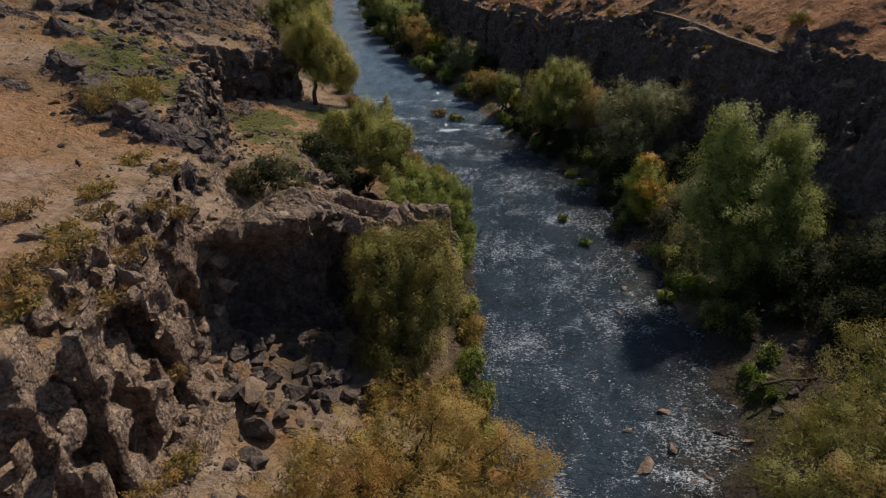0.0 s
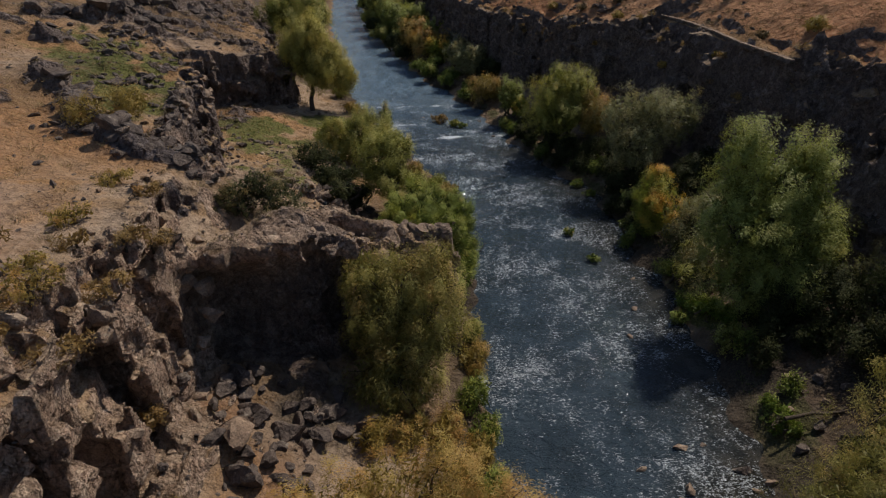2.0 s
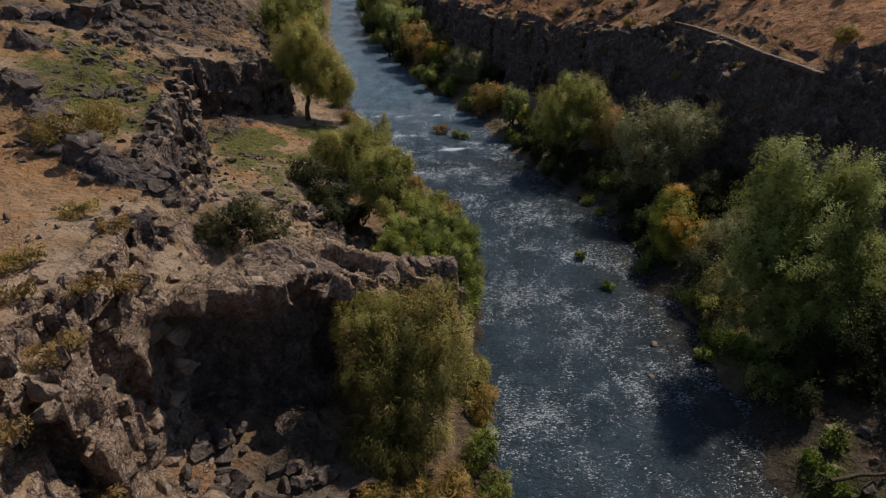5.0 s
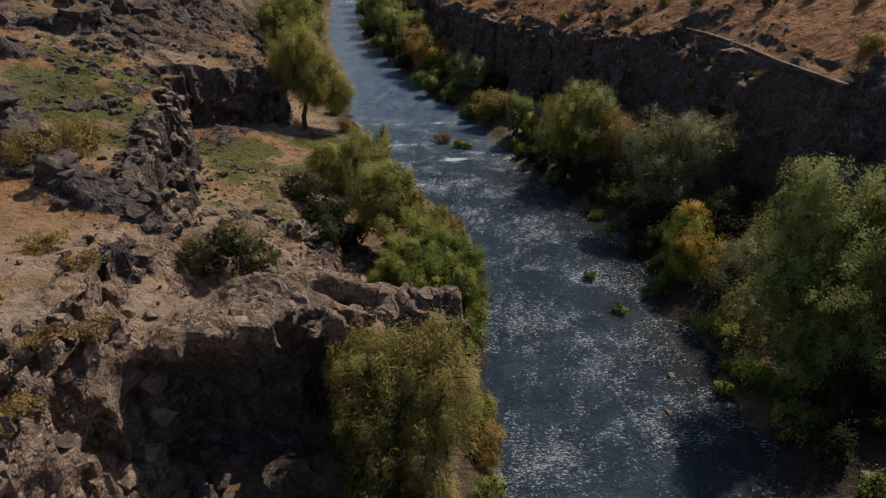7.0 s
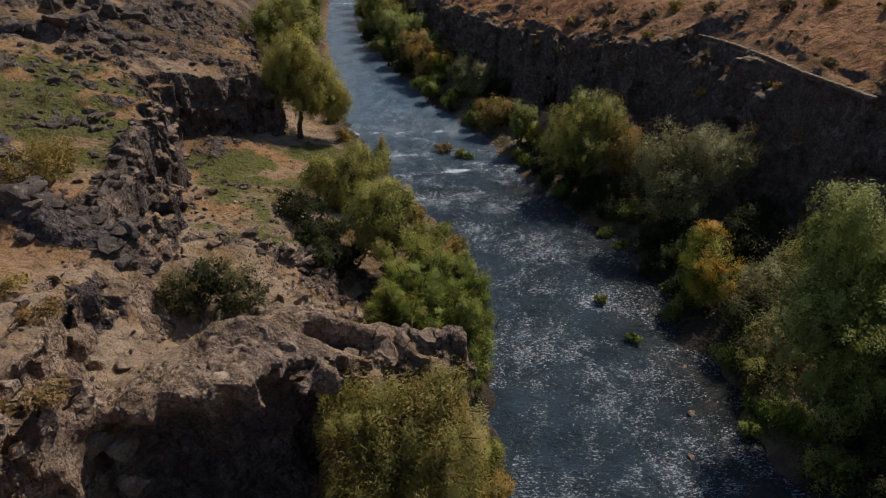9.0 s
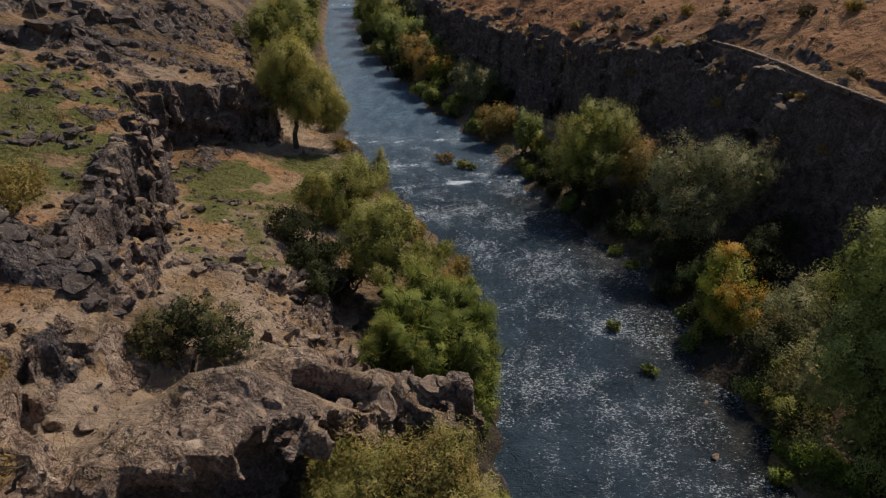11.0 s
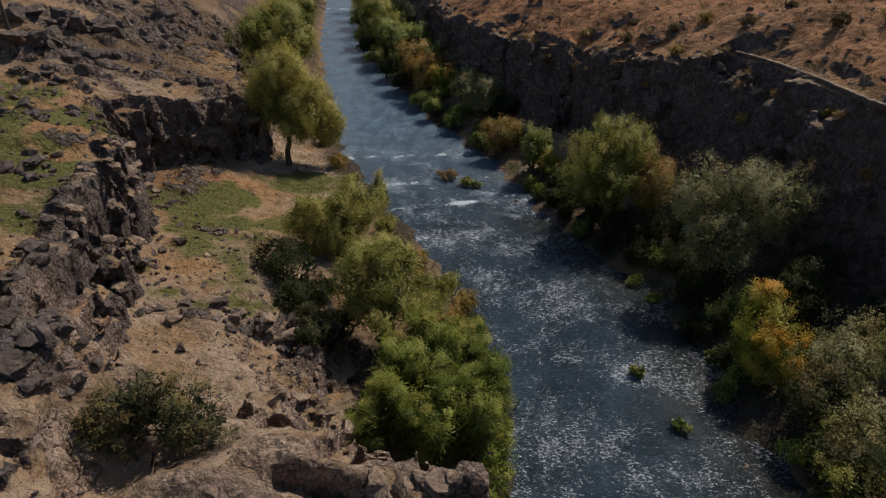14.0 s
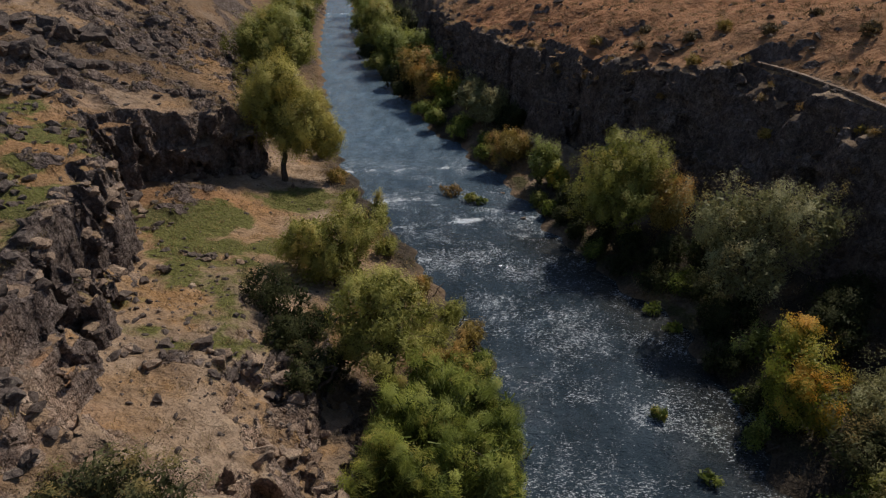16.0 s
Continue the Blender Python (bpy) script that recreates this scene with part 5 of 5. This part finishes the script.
for k, (tx, ty, s, mt) in enumerate(((17.4, 57.0, 0.5, LEAF_GOLD), (19.6, 51.6, 0.5, LEAF_GOLD), (21.6, 49.6, 0.6, LEAF_BROWN), (24.6, 56.6, 0.7, LEAF_GOLD), (14.6, 63.4, 0.6, LEAF_GOLD), (12.2, 68.4, 0.6, LEAF_BROWN), (17.4, 66.4, 0.7, LEAF_GOLD), (21.4, 62.6, 0.5, LEAF_BROWN), (26.4, 61.0, 0.7, LEAF_GOLD), (10.2, 74.0, 0.6, LEAF_GOLD), (13.6, 72.0, 0.6, LEAF_BROWN), (23.6, 46.8, 0.9, LEAF_GOLD), (22.6, 58.4, 0.8, LEAF_BROWN), (19.0, 63.0, 0.6, LEAF_BROWN), (26.0, 52.5, 0.6, LEAF_GOLD), (15.4, 67.0, 0.6, LEAF_BROWN))):
    tree("rim_bush", 133 + k, tx, ty, [(0, 0, 0.6 * s, s, s, 0.65 * s), (0.4 * s, 0.5 * s, 0.7 * s, 0.6 * s, 0.6 * s, 0.5 * s)], mt, "low scrubby bush on the dry cliff top", "bush", 1.3, 0.0, (0.13, 0.045), 0.04, clump=0.24, group="scrub on the cliff top")
for k, (tx, ty, s, mt) in enumerate(((1.4, 18.6, 0.8, LEAF_REED), (0.9, 20.4, 0.9, LEAF_GOLD), (1.2, 22.0, 0.8, LEAF_REED), (-0.4, 21.4, 0.9, LEAF_GOLD), (-1.8, 21.0, 0.8, LEAF_GOLD), (0.8, 23.8, 0.8, LEAF_REED), (0.9, 26.8, 0.9, LEAF_GOLD), (0.7, 28.4, 0.7, LEAF_OLIVE), (0.3, 33.2, 0.8, LEAF_REED), (0.4, 35.0, 0.9, LEAF_REED), (0.7, 36.4, 0.8, LEAF_REED), (0.7, 38.2, 0.8, LEAF_REED), (-3.2, 20.4, 0.7, LEAF_GOLD),
                                     (-0.3, 43.4, 0.9, LEAF_REED), (-0.6, 45.4, 0.8, LEAF_GOLD), (-1.6, 47.4, 0.8, LEAF_OLIVE), (-3.4, 49.8, 0.8, LEAF_GOLD), (-5.8, 54.0, 0.8, LEAF_OLIVE), (-7.4, 58.0, 0.7, LEAF_GOLD), (-9.2, 61.6, 0.7, LEAF_OLIVE), (-10.8, 65.5, 0.8, LEAF_GOLD), (-13.0, 71.5, 1.0, LEAF_OLIVE), (-15.2, 79.0, 1.2, LEAF_OLIVE), (-17.0, 86.0, 1.3, LEAF_OLIVE), (-1.6, 41.6, 1.1, LEAF_REED), (-1.4, 43.2, 0.9, LEAF_GOLD), (-2.8, 40.2, 1.0, LEAF_OLIVE), (-2.6, 42.6, 0.9, LEAF_GOLD), (-2.4, 44.6, 0.9, LEAF_OLIVE), (-3.2, 46.4, 0.9, LEAF_OLIVE), (12.9, 32.4, 0.6, LEAF_FRESH), (13.3, 31.6, 0.7, LEAF_FRESH), (13.9, 30.9, 0.7, LEAF_FRESH), (14.4, 30.2, 0.6, LEAF_FRESH), (13.9, 24.0, 0.34, LEAF_FRESH), (14.2, 23.2, 0.36, LEAF_FRESH), (14.4, 22.5, 0.32, LEAF_FRESH), (13.8, 22.9, 0.3, LEAF_FRESH))):
    tree("bank_reeds", 170 + k, tx, ty, [(0, 0, 0.7 * s, s, s, 0.8 * s), (0.3 * s, 0.9 * s, 0.6 * s, 0.8 * s, 0.9 * s, 0.7 * s)], mt, "tall green and straw reeds along the water", "reeds", 1.4, 0.5, (0.20, 0.03), 0.03, clump=0.24, per=44, group="reed clumps", stems=3)
for k in range(26):
    ty = 45.5 + 1.35 * k + (0.7 if k % 2 else -0.4)
    tx = float(cliff_rim(ty)[0]) + (0.2 if k % 3 else -0.35) - (0.9 if 46 < ty < 61 else 0.0)
    s = 0.34 + 0.12 * ((k * 7) % 5) / 4
    tree("rim_tuft", 300 + k, tx, ty, [(0, 0, 0.35 * s, 1.2 * s, s, 0.5 * s), (-0.6 * s, 0.5 * s, 0.15 * s, s, s, 0.45 * s)], LEAF_RUST, "rust-coloured tuft of dry grass on the cliff rim", "grass tuft", 1.6, 0.6, (0.16, 0.03), 0.02, clump=0.2, group="dry tufts on the rim")
# plants standing in the stream
for k, (tx, ty, s, mt) in enumerate(((-1.5, 65.1, 0.95, LEAF_RUST), (-0.2, 63.8, 0.75, LEAF_OLIVE), (0.6, 63.4, 0.5, LEAF_REED), (7.8, 41.1, 0.5, LEAF_REED), (8.8, 37.6, 0.45, LEAF_REED), (9.7, 49.2, 0.6, LEAF_REED), (10.5, 47.6, 0.5, LEAF_REED), (12.0, 42.2, 0.7, LEAF_REED), (12.3, 31.2, 0.7, LEAF_REED), (14.0, 23.4, 0.7, LEAF_REED), (0.4, 20.6, 0.6, LEAF_REED))):
    tree("water_plant", 140 + k, tx, ty, [(0, 0, 0.35 * s + 0.1, s, 0.8 * s, 0.5 * s)], mt, "green tuft growing in the shallow stream", "plant", 2.0, 0.0, (0.14, 0.045), 0.03, clump=0.16, group="stream plants", base=-0.05)


# ---- boulders ----
def boulder_mesh(seed, fineness=3):
    r = np.random.default_rng(seed)
    bm = bmesh.new()
    bmesh.ops.create_icosphere(bm, subdivisions=fineness, radius=1.0)
    v = np.array([p.co[:] for p in bm.verts])
    for _ in range(15):
        n = r.normal(0, 1, 3)
        n /= np.linalg.norm(n)
        cutoff = r.uniform(0.34, 0.74)
        over = np.maximum(v @ n - cutoff, 0)
        v = v - over[:, None] * n * 0.98
    v *= np.array([1.0, r.uniform(0.65, 0.95), r.uniform(0.5, 0.8)])
    v += 0.035 * np.sin(v[:, [1, 2, 0]] * 5 + r.uniform(0, 6, 3)) + 0.028 * np.sin(v[:, [2, 0, 1]] * 11 + r.uniform(0, 6, 3)) + r.normal(0, 0.016, v.shape)
    for p, c in zip(bm.verts, v):
        p.co = c
    me = bpy.data.meshes.new("boulder")
    bm.to_mesh(me)
    bm.free()
    return me


ROCKS = {}
for mname, mt in (("dark", STONE_DARK), ("pale", STONE_PALE)):
    ROCKS[mname] = []
    for k in range(9):
        me = boulder_mesh(500 + k)
        me.materials.append(mt)
        ROCKS[mname].append(me)
rr = np.random.default_rng(99)


def boulder(x, y, s, tone="dark", sink=0.3, name="boulder", label="", group="boulders on the slope", z=None):
    ob = new(name, ROCKS[tone][rr.integers(0, 9)])
    gz = ground_z(x, y) if z is None else z
    ob.matrix_world = Matrix.LocRotScale((x, y, gz + s * (0.55 - sink)), Euler((rr.uniform(-0.3, 0.3), rr.uniform(-0.3, 0.3), rr.uniform(0, 6.3))), (s, s * rr.uniform(0.8, 1.1), s * rr.uniform(0.8, 1.15)))
    lab = label or {"dark": "angular dark basalt boulder lying on dry ground", "pale": "pale dusty angular stone lying on dry ground"}[tone]
    return tagged(ob, lab, "boulder", group)


# (x, y, spread x, spread y, count, least, most, share of pale)
ZONES = [(-7.2, 19.2, 1.5, 2.2, 38, 0.3, 0.95, 0.05), (-5.6, 16.8, 0.9, 1.6, 8, 0.2, 0.6, 0.1), (-9.0, 20.6, 0.7, 1.0, 12, 0.2, 0.6, 0.1),
         (-11.8, 39.2, 1.1, 0.6, 16, 0.3, 0.75, 0.3), (-12.8, 40.8, 2.0, 1.6, 22, 0.12, 0.4, 0.5), (-8.2, 39.4, 0.8, 1.2, 20, 0.25, 0.7, 0.3), (-14.6, 49.0, 1.7, 0.25, 22, 0.26, 0.5, 0.2), (-7.9, 20.8, 1.6, 0.6, 18, 0.25, 0.8, 0.0),
         (-14.2, 44.0, 2.0, 1.5, 16, 0.12, 0.35, 0.5), (-13.3, 31.0, 1.3, 0.6, 12, 0.3, 0.7, 0.0), (-16.0, 38.5, 0.7, 4.0, 26, 0.25, 0.7, 0.4), (-18.6, 45.5, 1.0, 3.5, 16, 0.25, 0.7, 0.3),
         (-12.8, 26.5, 1.4, 2.0, 10, 0.15, 0.4, 0.3), (-17.5, 69.5, 2.0, 2.5, 12, 0.2, 0.6, 0.3), (-17.0, 32.0, 2.6, 1.0, 14, 0.2, 0.5, 0.1)]
for cx, cy, sx, sy, count, lo, hi, pale in ZONES:
    for _ in range(count):
        bx, by = cx + rr.normal(0, sx), cy + rr.normal(0, sy)
        if 0.4 < ground_z(bx, by) < (4.8 if by < 24.5 and bx > -9.8 else 20):
            boulder(bx, by, lo + (hi - lo) * rr.random() ** 2.2, "pale" if rr.random() < pale else "dark", rr.uniform(0.25, 0.5))

# rows of dark blocks across the slope: (from x, y, to x, y, spread, count, least, most)
RIDGES = [(-24.6, 40.6, -19.4, 34.8, 0.4, 18, 0.6, 1.3), (-19.4, 34.8, -15.8, 31.4, 0.4, 14, 0.6, 1.2), (-36.0, 60.6, -28.0, 69.0, 0.7, 26, 0.7, 1.8), (-39.5, 69.8, -30.5, 76.0, 0.7, 24, 0.7, 1.8), (-31.0, 59.4, -27.4, 60.2, 0.3, 10, 0.35, 0.8),
          (-34.0, 92.0, -27.6, 75.5, 0.7, 22, 0.6, 1.6), (-24.0, 66.0, -17.6, 67.6, 0.5, 18, 0.25, 0.6), (-25.0, 47.5, -21.0, 49.5, 0.6, 14, 0.3, 0.8), (-30.0, 53.0, -24.0, 51.0, 0.6, 16, 0.3, 0.8), (-22.5, 41.5, -18.6, 43.5, 0.5, 12, 0.3, 0.7), (-15.2, 33.2, -12.2, 31.0, 0.5, 40, 0.3, 0.8)]
for ax, ay, bx, by, wide_, count, lo, hi, tone in [(*row, "dark") for row in RIDGES] + [(-16.4, 41.5, -18.4, 48.5, 0.5, 26, 0.3, 0.8, "pale"), (-15.4, 36.5, -16.4, 41.5, 0.5, 16, 0.3, 0.8, "pale"), (-18.4, 48.5, -22.0, 56.0, 0.5, 16, 0.3, 0.8, "pale"), (-8.0, 25.0, -5.2, 27.0, 0.5, 8, 0.3, 0.6, "pale"), (-3.6, 28.4, -0.8, 29.2, 0.4, 12, 0.35, 0.9, "pale"), (-9.9, 13.0, -10.8, 22.0, 0.5, 18, 0.35, 0.95, "pale"), (-11.4, 13.0, -12.6, 22.0, 0.8, 12, 0.3, 0.7, "pale"), (-7.8, 34.6, -6.4, 37.4, 0.5, 16, 0.3, 0.8, "pale")]:
    for _ in range(count):
        u = rr.random()
        boulder(ax + (bx - ax) * u + rr.normal(0, wide_), ay + (by - ay) * u + rr.normal(0, wide_), lo + (hi - lo) * rr.random() ** 1.6, tone, rr.uniform(0.35, 0.6) + 0.12 * (tone == "pale"), "rock_block", "weathered basalt block in a rocky row", "blocks of the rock rows")

# the uncounted rest of the loose stones, joined
stone_v = np.array([v.co[:] for v in boulder_mesh(510, 1).vertices])
stone_f = np.array([p.vertices[:] for p in boulder_mesh(510, 1).polygons])
REST = [(-19.0, 37.0, 2.5, 3.5, 70, 0.12, 0.5), (-23.0, 44.0, 4.0, 4.0, 90, 0.15, 0.6), (-27.0, 56.0, 5.0, 3.0, 90, 0.2, 0.7), (-22.0, 69.0, 4.0, 3.5, 60, 0.10, 0.4), (-30.0, 68.0, 6.0, 5.0, 60, 0.12, 0.5),
        (-26.0, 82.0, 4.0, 5.0, 60, 0.12, 0.45), (-34.0, 84.0, 6.0, 7.0, 60, 0.15, 0.5), (-30.0, 97.0, 3.0, 6.0, 160, 0.10, 0.30), (19.5, 56.0, 1.6, 5.0, 60, 0.12, 0.5), (13.5, 66.0, 2.0, 4.0, 60, 0.15, 0.6), (24.0, 60.0, 4.0, 6.0, 50, 0.12, 0.4), (8.0, 80.0, 3.0, 4.0, 50, 0.2, 0.6),
        (-13.0, 43.0, 2.6, 4.5, 300, 0.06, 0.22), (-7.5, 18.0, 2.0, 3.0, 200, 0.05, 0.16), (-10.0, 27.0, 3.0, 2.5, 160, 0.04, 0.13), (-14.5, 26.0, 3.0, 5.0, 120, 0.04, 0.14), (-8.5, 36.0, 1.6, 2.0, 110, 0.06, 0.2), (-18.0, 60.0, 3.0, 3.0, 60, 0.06, 0.2)]
rest = []
for cx, cy, sx, sy, count, lo, hi in REST:
    for _ in range(count):
        bx, by = cx + rr.normal(0, sx), cy + rr.normal(0, sy)
        gz = ground_z(bx, by)
        if gz > 0.4 and X0 + 1 < bx < X0 + NX * RES - 1:
            s = lo + (hi - lo) * rr.random() ** 2.5
            m = np.array(Euler((rr.uniform(-0.6, 0.6), rr.uniform(-0.6, 0.6), rr.uniform(0, 6.3))).to_matrix())
            rest.append(((stone_v * rr.uniform(0.7, 1.3, 3) * np.array([1.1, 1.1, 0.75]) * s) @ m.T + np.array([bx, by, gz + 0.1 * s]), stone_f))
rv, rf3 = join(rest)
tagged(new("loose_stones", mesh_from("loose_stones", rv, rf3, STONE_DARK, False)), "scattered small basalt stones over the dry slopes", "stones", kind="stuff")
for bx, by, s in ((7.8, 18.9, 0.62), (8.2, 19.4, 0.4), (7.6, 21.0, 0.34), (9.3, 20.1, 0.44), (10.3, 18.5, 0.4), (8.9, 19.6, 0.25), (9.6, 18.4, 0.3), (11.8, 21.0, 0.5), (12.6, 20.4, 0.4), (10.8, 19.0, 0.2), (9.3, 29.8, 0.3), (10.2, 32.4, 0.35), (12.0, 20.0, 0.3), (3.6, 60.9, 0.4), (2.4, 65.4, 0.35), (-3.4, 66.5, 0.25), (10.9, 35.6, 0.25), (11.0, 45.0, 0.3), (9.6, 22.2, 0.45), (10.6, 22.4, 0.3)):
    boulder(bx, by, s, "pale" if s != 0.5 else "dark", 0.5, "river_stone", "wet rounded stone standing in the river", "stones in the river", z=-0.05)
for bx, by, s in ((15.4, 22.6, 0.5), (14.2, 21.6, 0.4), (16.4, 25.0, 0.5), (15.4, 25.6, 0.35), (17.2, 24.2, 0.4), (14.6, 23.6, 0.3), (16.0, 23.6, 0.3)):
    boulder(bx, by, s, "pale" if s < 0.38 else "dark", 0.4, "bank_rock", "grey rock lying on the grassy river bank", "rocks on the bank")
for bx, by, bz, s in ((-10.7, 23.4, 7.2, 1.0), (-9.9, 23.5, 6.9, 0.7), (-9.5, 22.9, 6.0, 0.6), (-9.8, 22.3, 5.2, 0.55), (-10.4, 21.6, 5.0, 0.6)):
    boulder(bx, by, s, "pale", 0.4, "leaning_slab", "pinkish pale slab leaning at the ledge corner", "slabs at the ledge corner", z=bz)
boulder(-13.7, 63.9, 0.42, "pale", 0.2, "pale_boulder", "single pale rounded boulder on green grass", "")
boulder(-11.6, 36.3, 0.33, "dark", 0.25, "lone_stone", "single brown block of stone on bare sand", "")


# ---- low stone wall along the cliff top ----
edging = thing("stone_wall", 19.3, 55.0, 10.9, "low dry-stone wall with a thin pale top on the cliff rim", "wall")
slab_data = {"dark": [], "pale": []}
for k in range(8):
    bm = bmesh.new()
    bmesh.ops.create_cube(bm, size=1.0)
    bmesh.ops.bevel(bm, geom=bm.edges[:], offset=0.1, segments=1, affect="EDGES")
    for v in bm.verts:
        v.co += Vector(rr.normal(0, 0.04, 3))
    me = bpy.data.meshes.new("slab")
    bm.to_mesh(me)
    bm.free()
    tone = "pale" if k < 4 else "dark"
    me.materials.append(STONE_PALE if k < 4 else STONE_DARK)
    slab_data[tone].append(me)


def wall_line(y):
    return np.interp(y, [44.0, 50, 54, 58, 61.3], [21.5, 20.25, 19.95, 19.2, 17.95])


for k, s in enumerate(np.arange(44.5, 61.2, 0.52)):
    x, nxt = wall_line(s), wall_line(s + 0.5)
    turn = math.atan2(-(nxt - x), 0.5)
    ob = child("stone", slab_data["dark"][k % 4], edging)  # one course under the cap
    ob.matrix_world = Matrix.LocRotScale((x + rr.normal(0, 0.03), s, 11.02), Euler((rr.normal(0, 0.05), rr.normal(0, 0.05), turn + rr.normal(0, 0.06))), (0.34, 0.53, 0.21))
    ob = child("cap", slab_data["pale"][k % 4], edging)
    ob.matrix_world = Matrix.LocRotScale((x + rr.normal(0, 0.02), s, 11.17), Euler((rr.normal(0, 0.04), rr.normal(0, 0.04), turn + rr.normal(0, 0.06))), (0.30, 0.52, 0.09))

# ---- wooden post on the far slope ----
pv, pf = tube([(0, 0, -0.3), (0.02, 0, 1.5), (0.0, 0.03, 3.6)], [0.14, 0.12, 0.10], 10)
post = new("wooden_post", mesh_from("wooden_post", pv, pf, BARK))
post.location = (-33.2, 63.6, ground_z(-33.2, 63.6))
tagged(post, "weathered dark wooden post standing on a dry slope", "post")


# ---- fallen log on the bank ----
def log(x, y, ang, length, rad, name, label):
    r = np.random.default_rng(int(x * 10))
    z = max(ground_z(x, y), 0.2) + 0.35
    d = np.array([math.cos(ang), math.sin(ang), 0.03])
    p = np.array([s * length * d for s in np.linspace(-0.5, 0.5, 7)]) + r.normal(0, 0.03, (7, 3))
    v, f = tube(p, np.linspace(rad, rad * 0.5, 7), 8)
    ob = new(name, mesh_from(name, v, f, BARK))
    ob.location = (x, y, z)
    return tagged(ob, label, "log")


log(15.6, 22.9, 0.15, 3.6, 0.09, "fallen_log", "bleached fallen log resting on bank rocks")
log(13.6, 31.2, 0.5, 1.8, 0.05, "driftwood", "dead bare branch on the grassy bank")


# ---- grass and brush ----
def blades(name, mat, label, pts, heights, width, per, spread, lean, seed):
    r = np.random.default_rng(seed)
    n = len(pts) * per
    b = np.repeat(pts, per, 0) + np.concatenate([r.normal(0, 1, (n, 2)) * spread, np.zeros((n, 1))], 1)
    h = np.repeat(heights, per) * r.uniform(0.5, 1.2, n)
    a = r.uniform(0, 2 * math.pi, n)
    w = np.stack([np.cos(a), np.sin(a), np.zeros(n)], 1) * width
    tip = b + np.stack([r.normal(0, lean, n) * h, r.normal(0, lean, n) * h, h], 1)
    v = np.stack([b - w, b + w, tip], 1).reshape(-1, 3)
    return tagged(new(name, mesh_from(name, v, np.arange(3 * n).reshape(n, 3), mat, False)), label, "grass", kind="stuff")


def scatter(count, seed, weight):
    """Points on the ground, kept in proportion to a mask."""
    r = np.random.default_rng(seed)
    i, j = r.integers(4, NX - 4, count * 6), r.integers(4, NY - 4, count * 6)
    ok = r.random(count * 6) < weight[i, j]
    i, j = i[ok][:count], j[ok][:count]
    return np.stack([X0 + RES * i + r.uniform(-0.12, 0.12, len(i)), Y0 + RES * j + r.uniform(-0.12, 0.12, len(i)), topz[i, j] - 0.06], 1)


gradx, grady = np.gradient(topz, RES)
flat = np.clip(1.4 - np.hypot(gradx, grady), 0, 1) * (topz > 0.35)
tufts = scatter(5200, 31, flat * np.clip(0.18 + 0.6 * strawmask - rockmask * 0.3, 0, 1))
blades("dry_grass", STRAW, "tufts of dry straw-coloured grass over the slopes", tufts, rr.uniform(0.10, 0.30, len(tufts)), 0.012, 20, 0.14, 0.6, 32)
lush = scatter(3600, 33, flat * np.clip(greenmask - 0.45, 0, 1) * 1.6)
blades("green_grass", GRASS, "fresh green grass along the banks and hollows", lush, rr.uniform(0.08, 0.26, len(lush)), 0.012, 22, 0.16, 0.4, 34)
brush = scatter(2400, 35, flat * np.clip(0.08 + 0.4 * rockmask + 0.5 * (XX > rim_x), 0, 1))
blades("dry_brush", SAGE, "low dry brown brush between the stones", brush, rr.uniform(0.12, 0.34, len(brush)), 0.013, 40, 0.2, 0.8, 36)
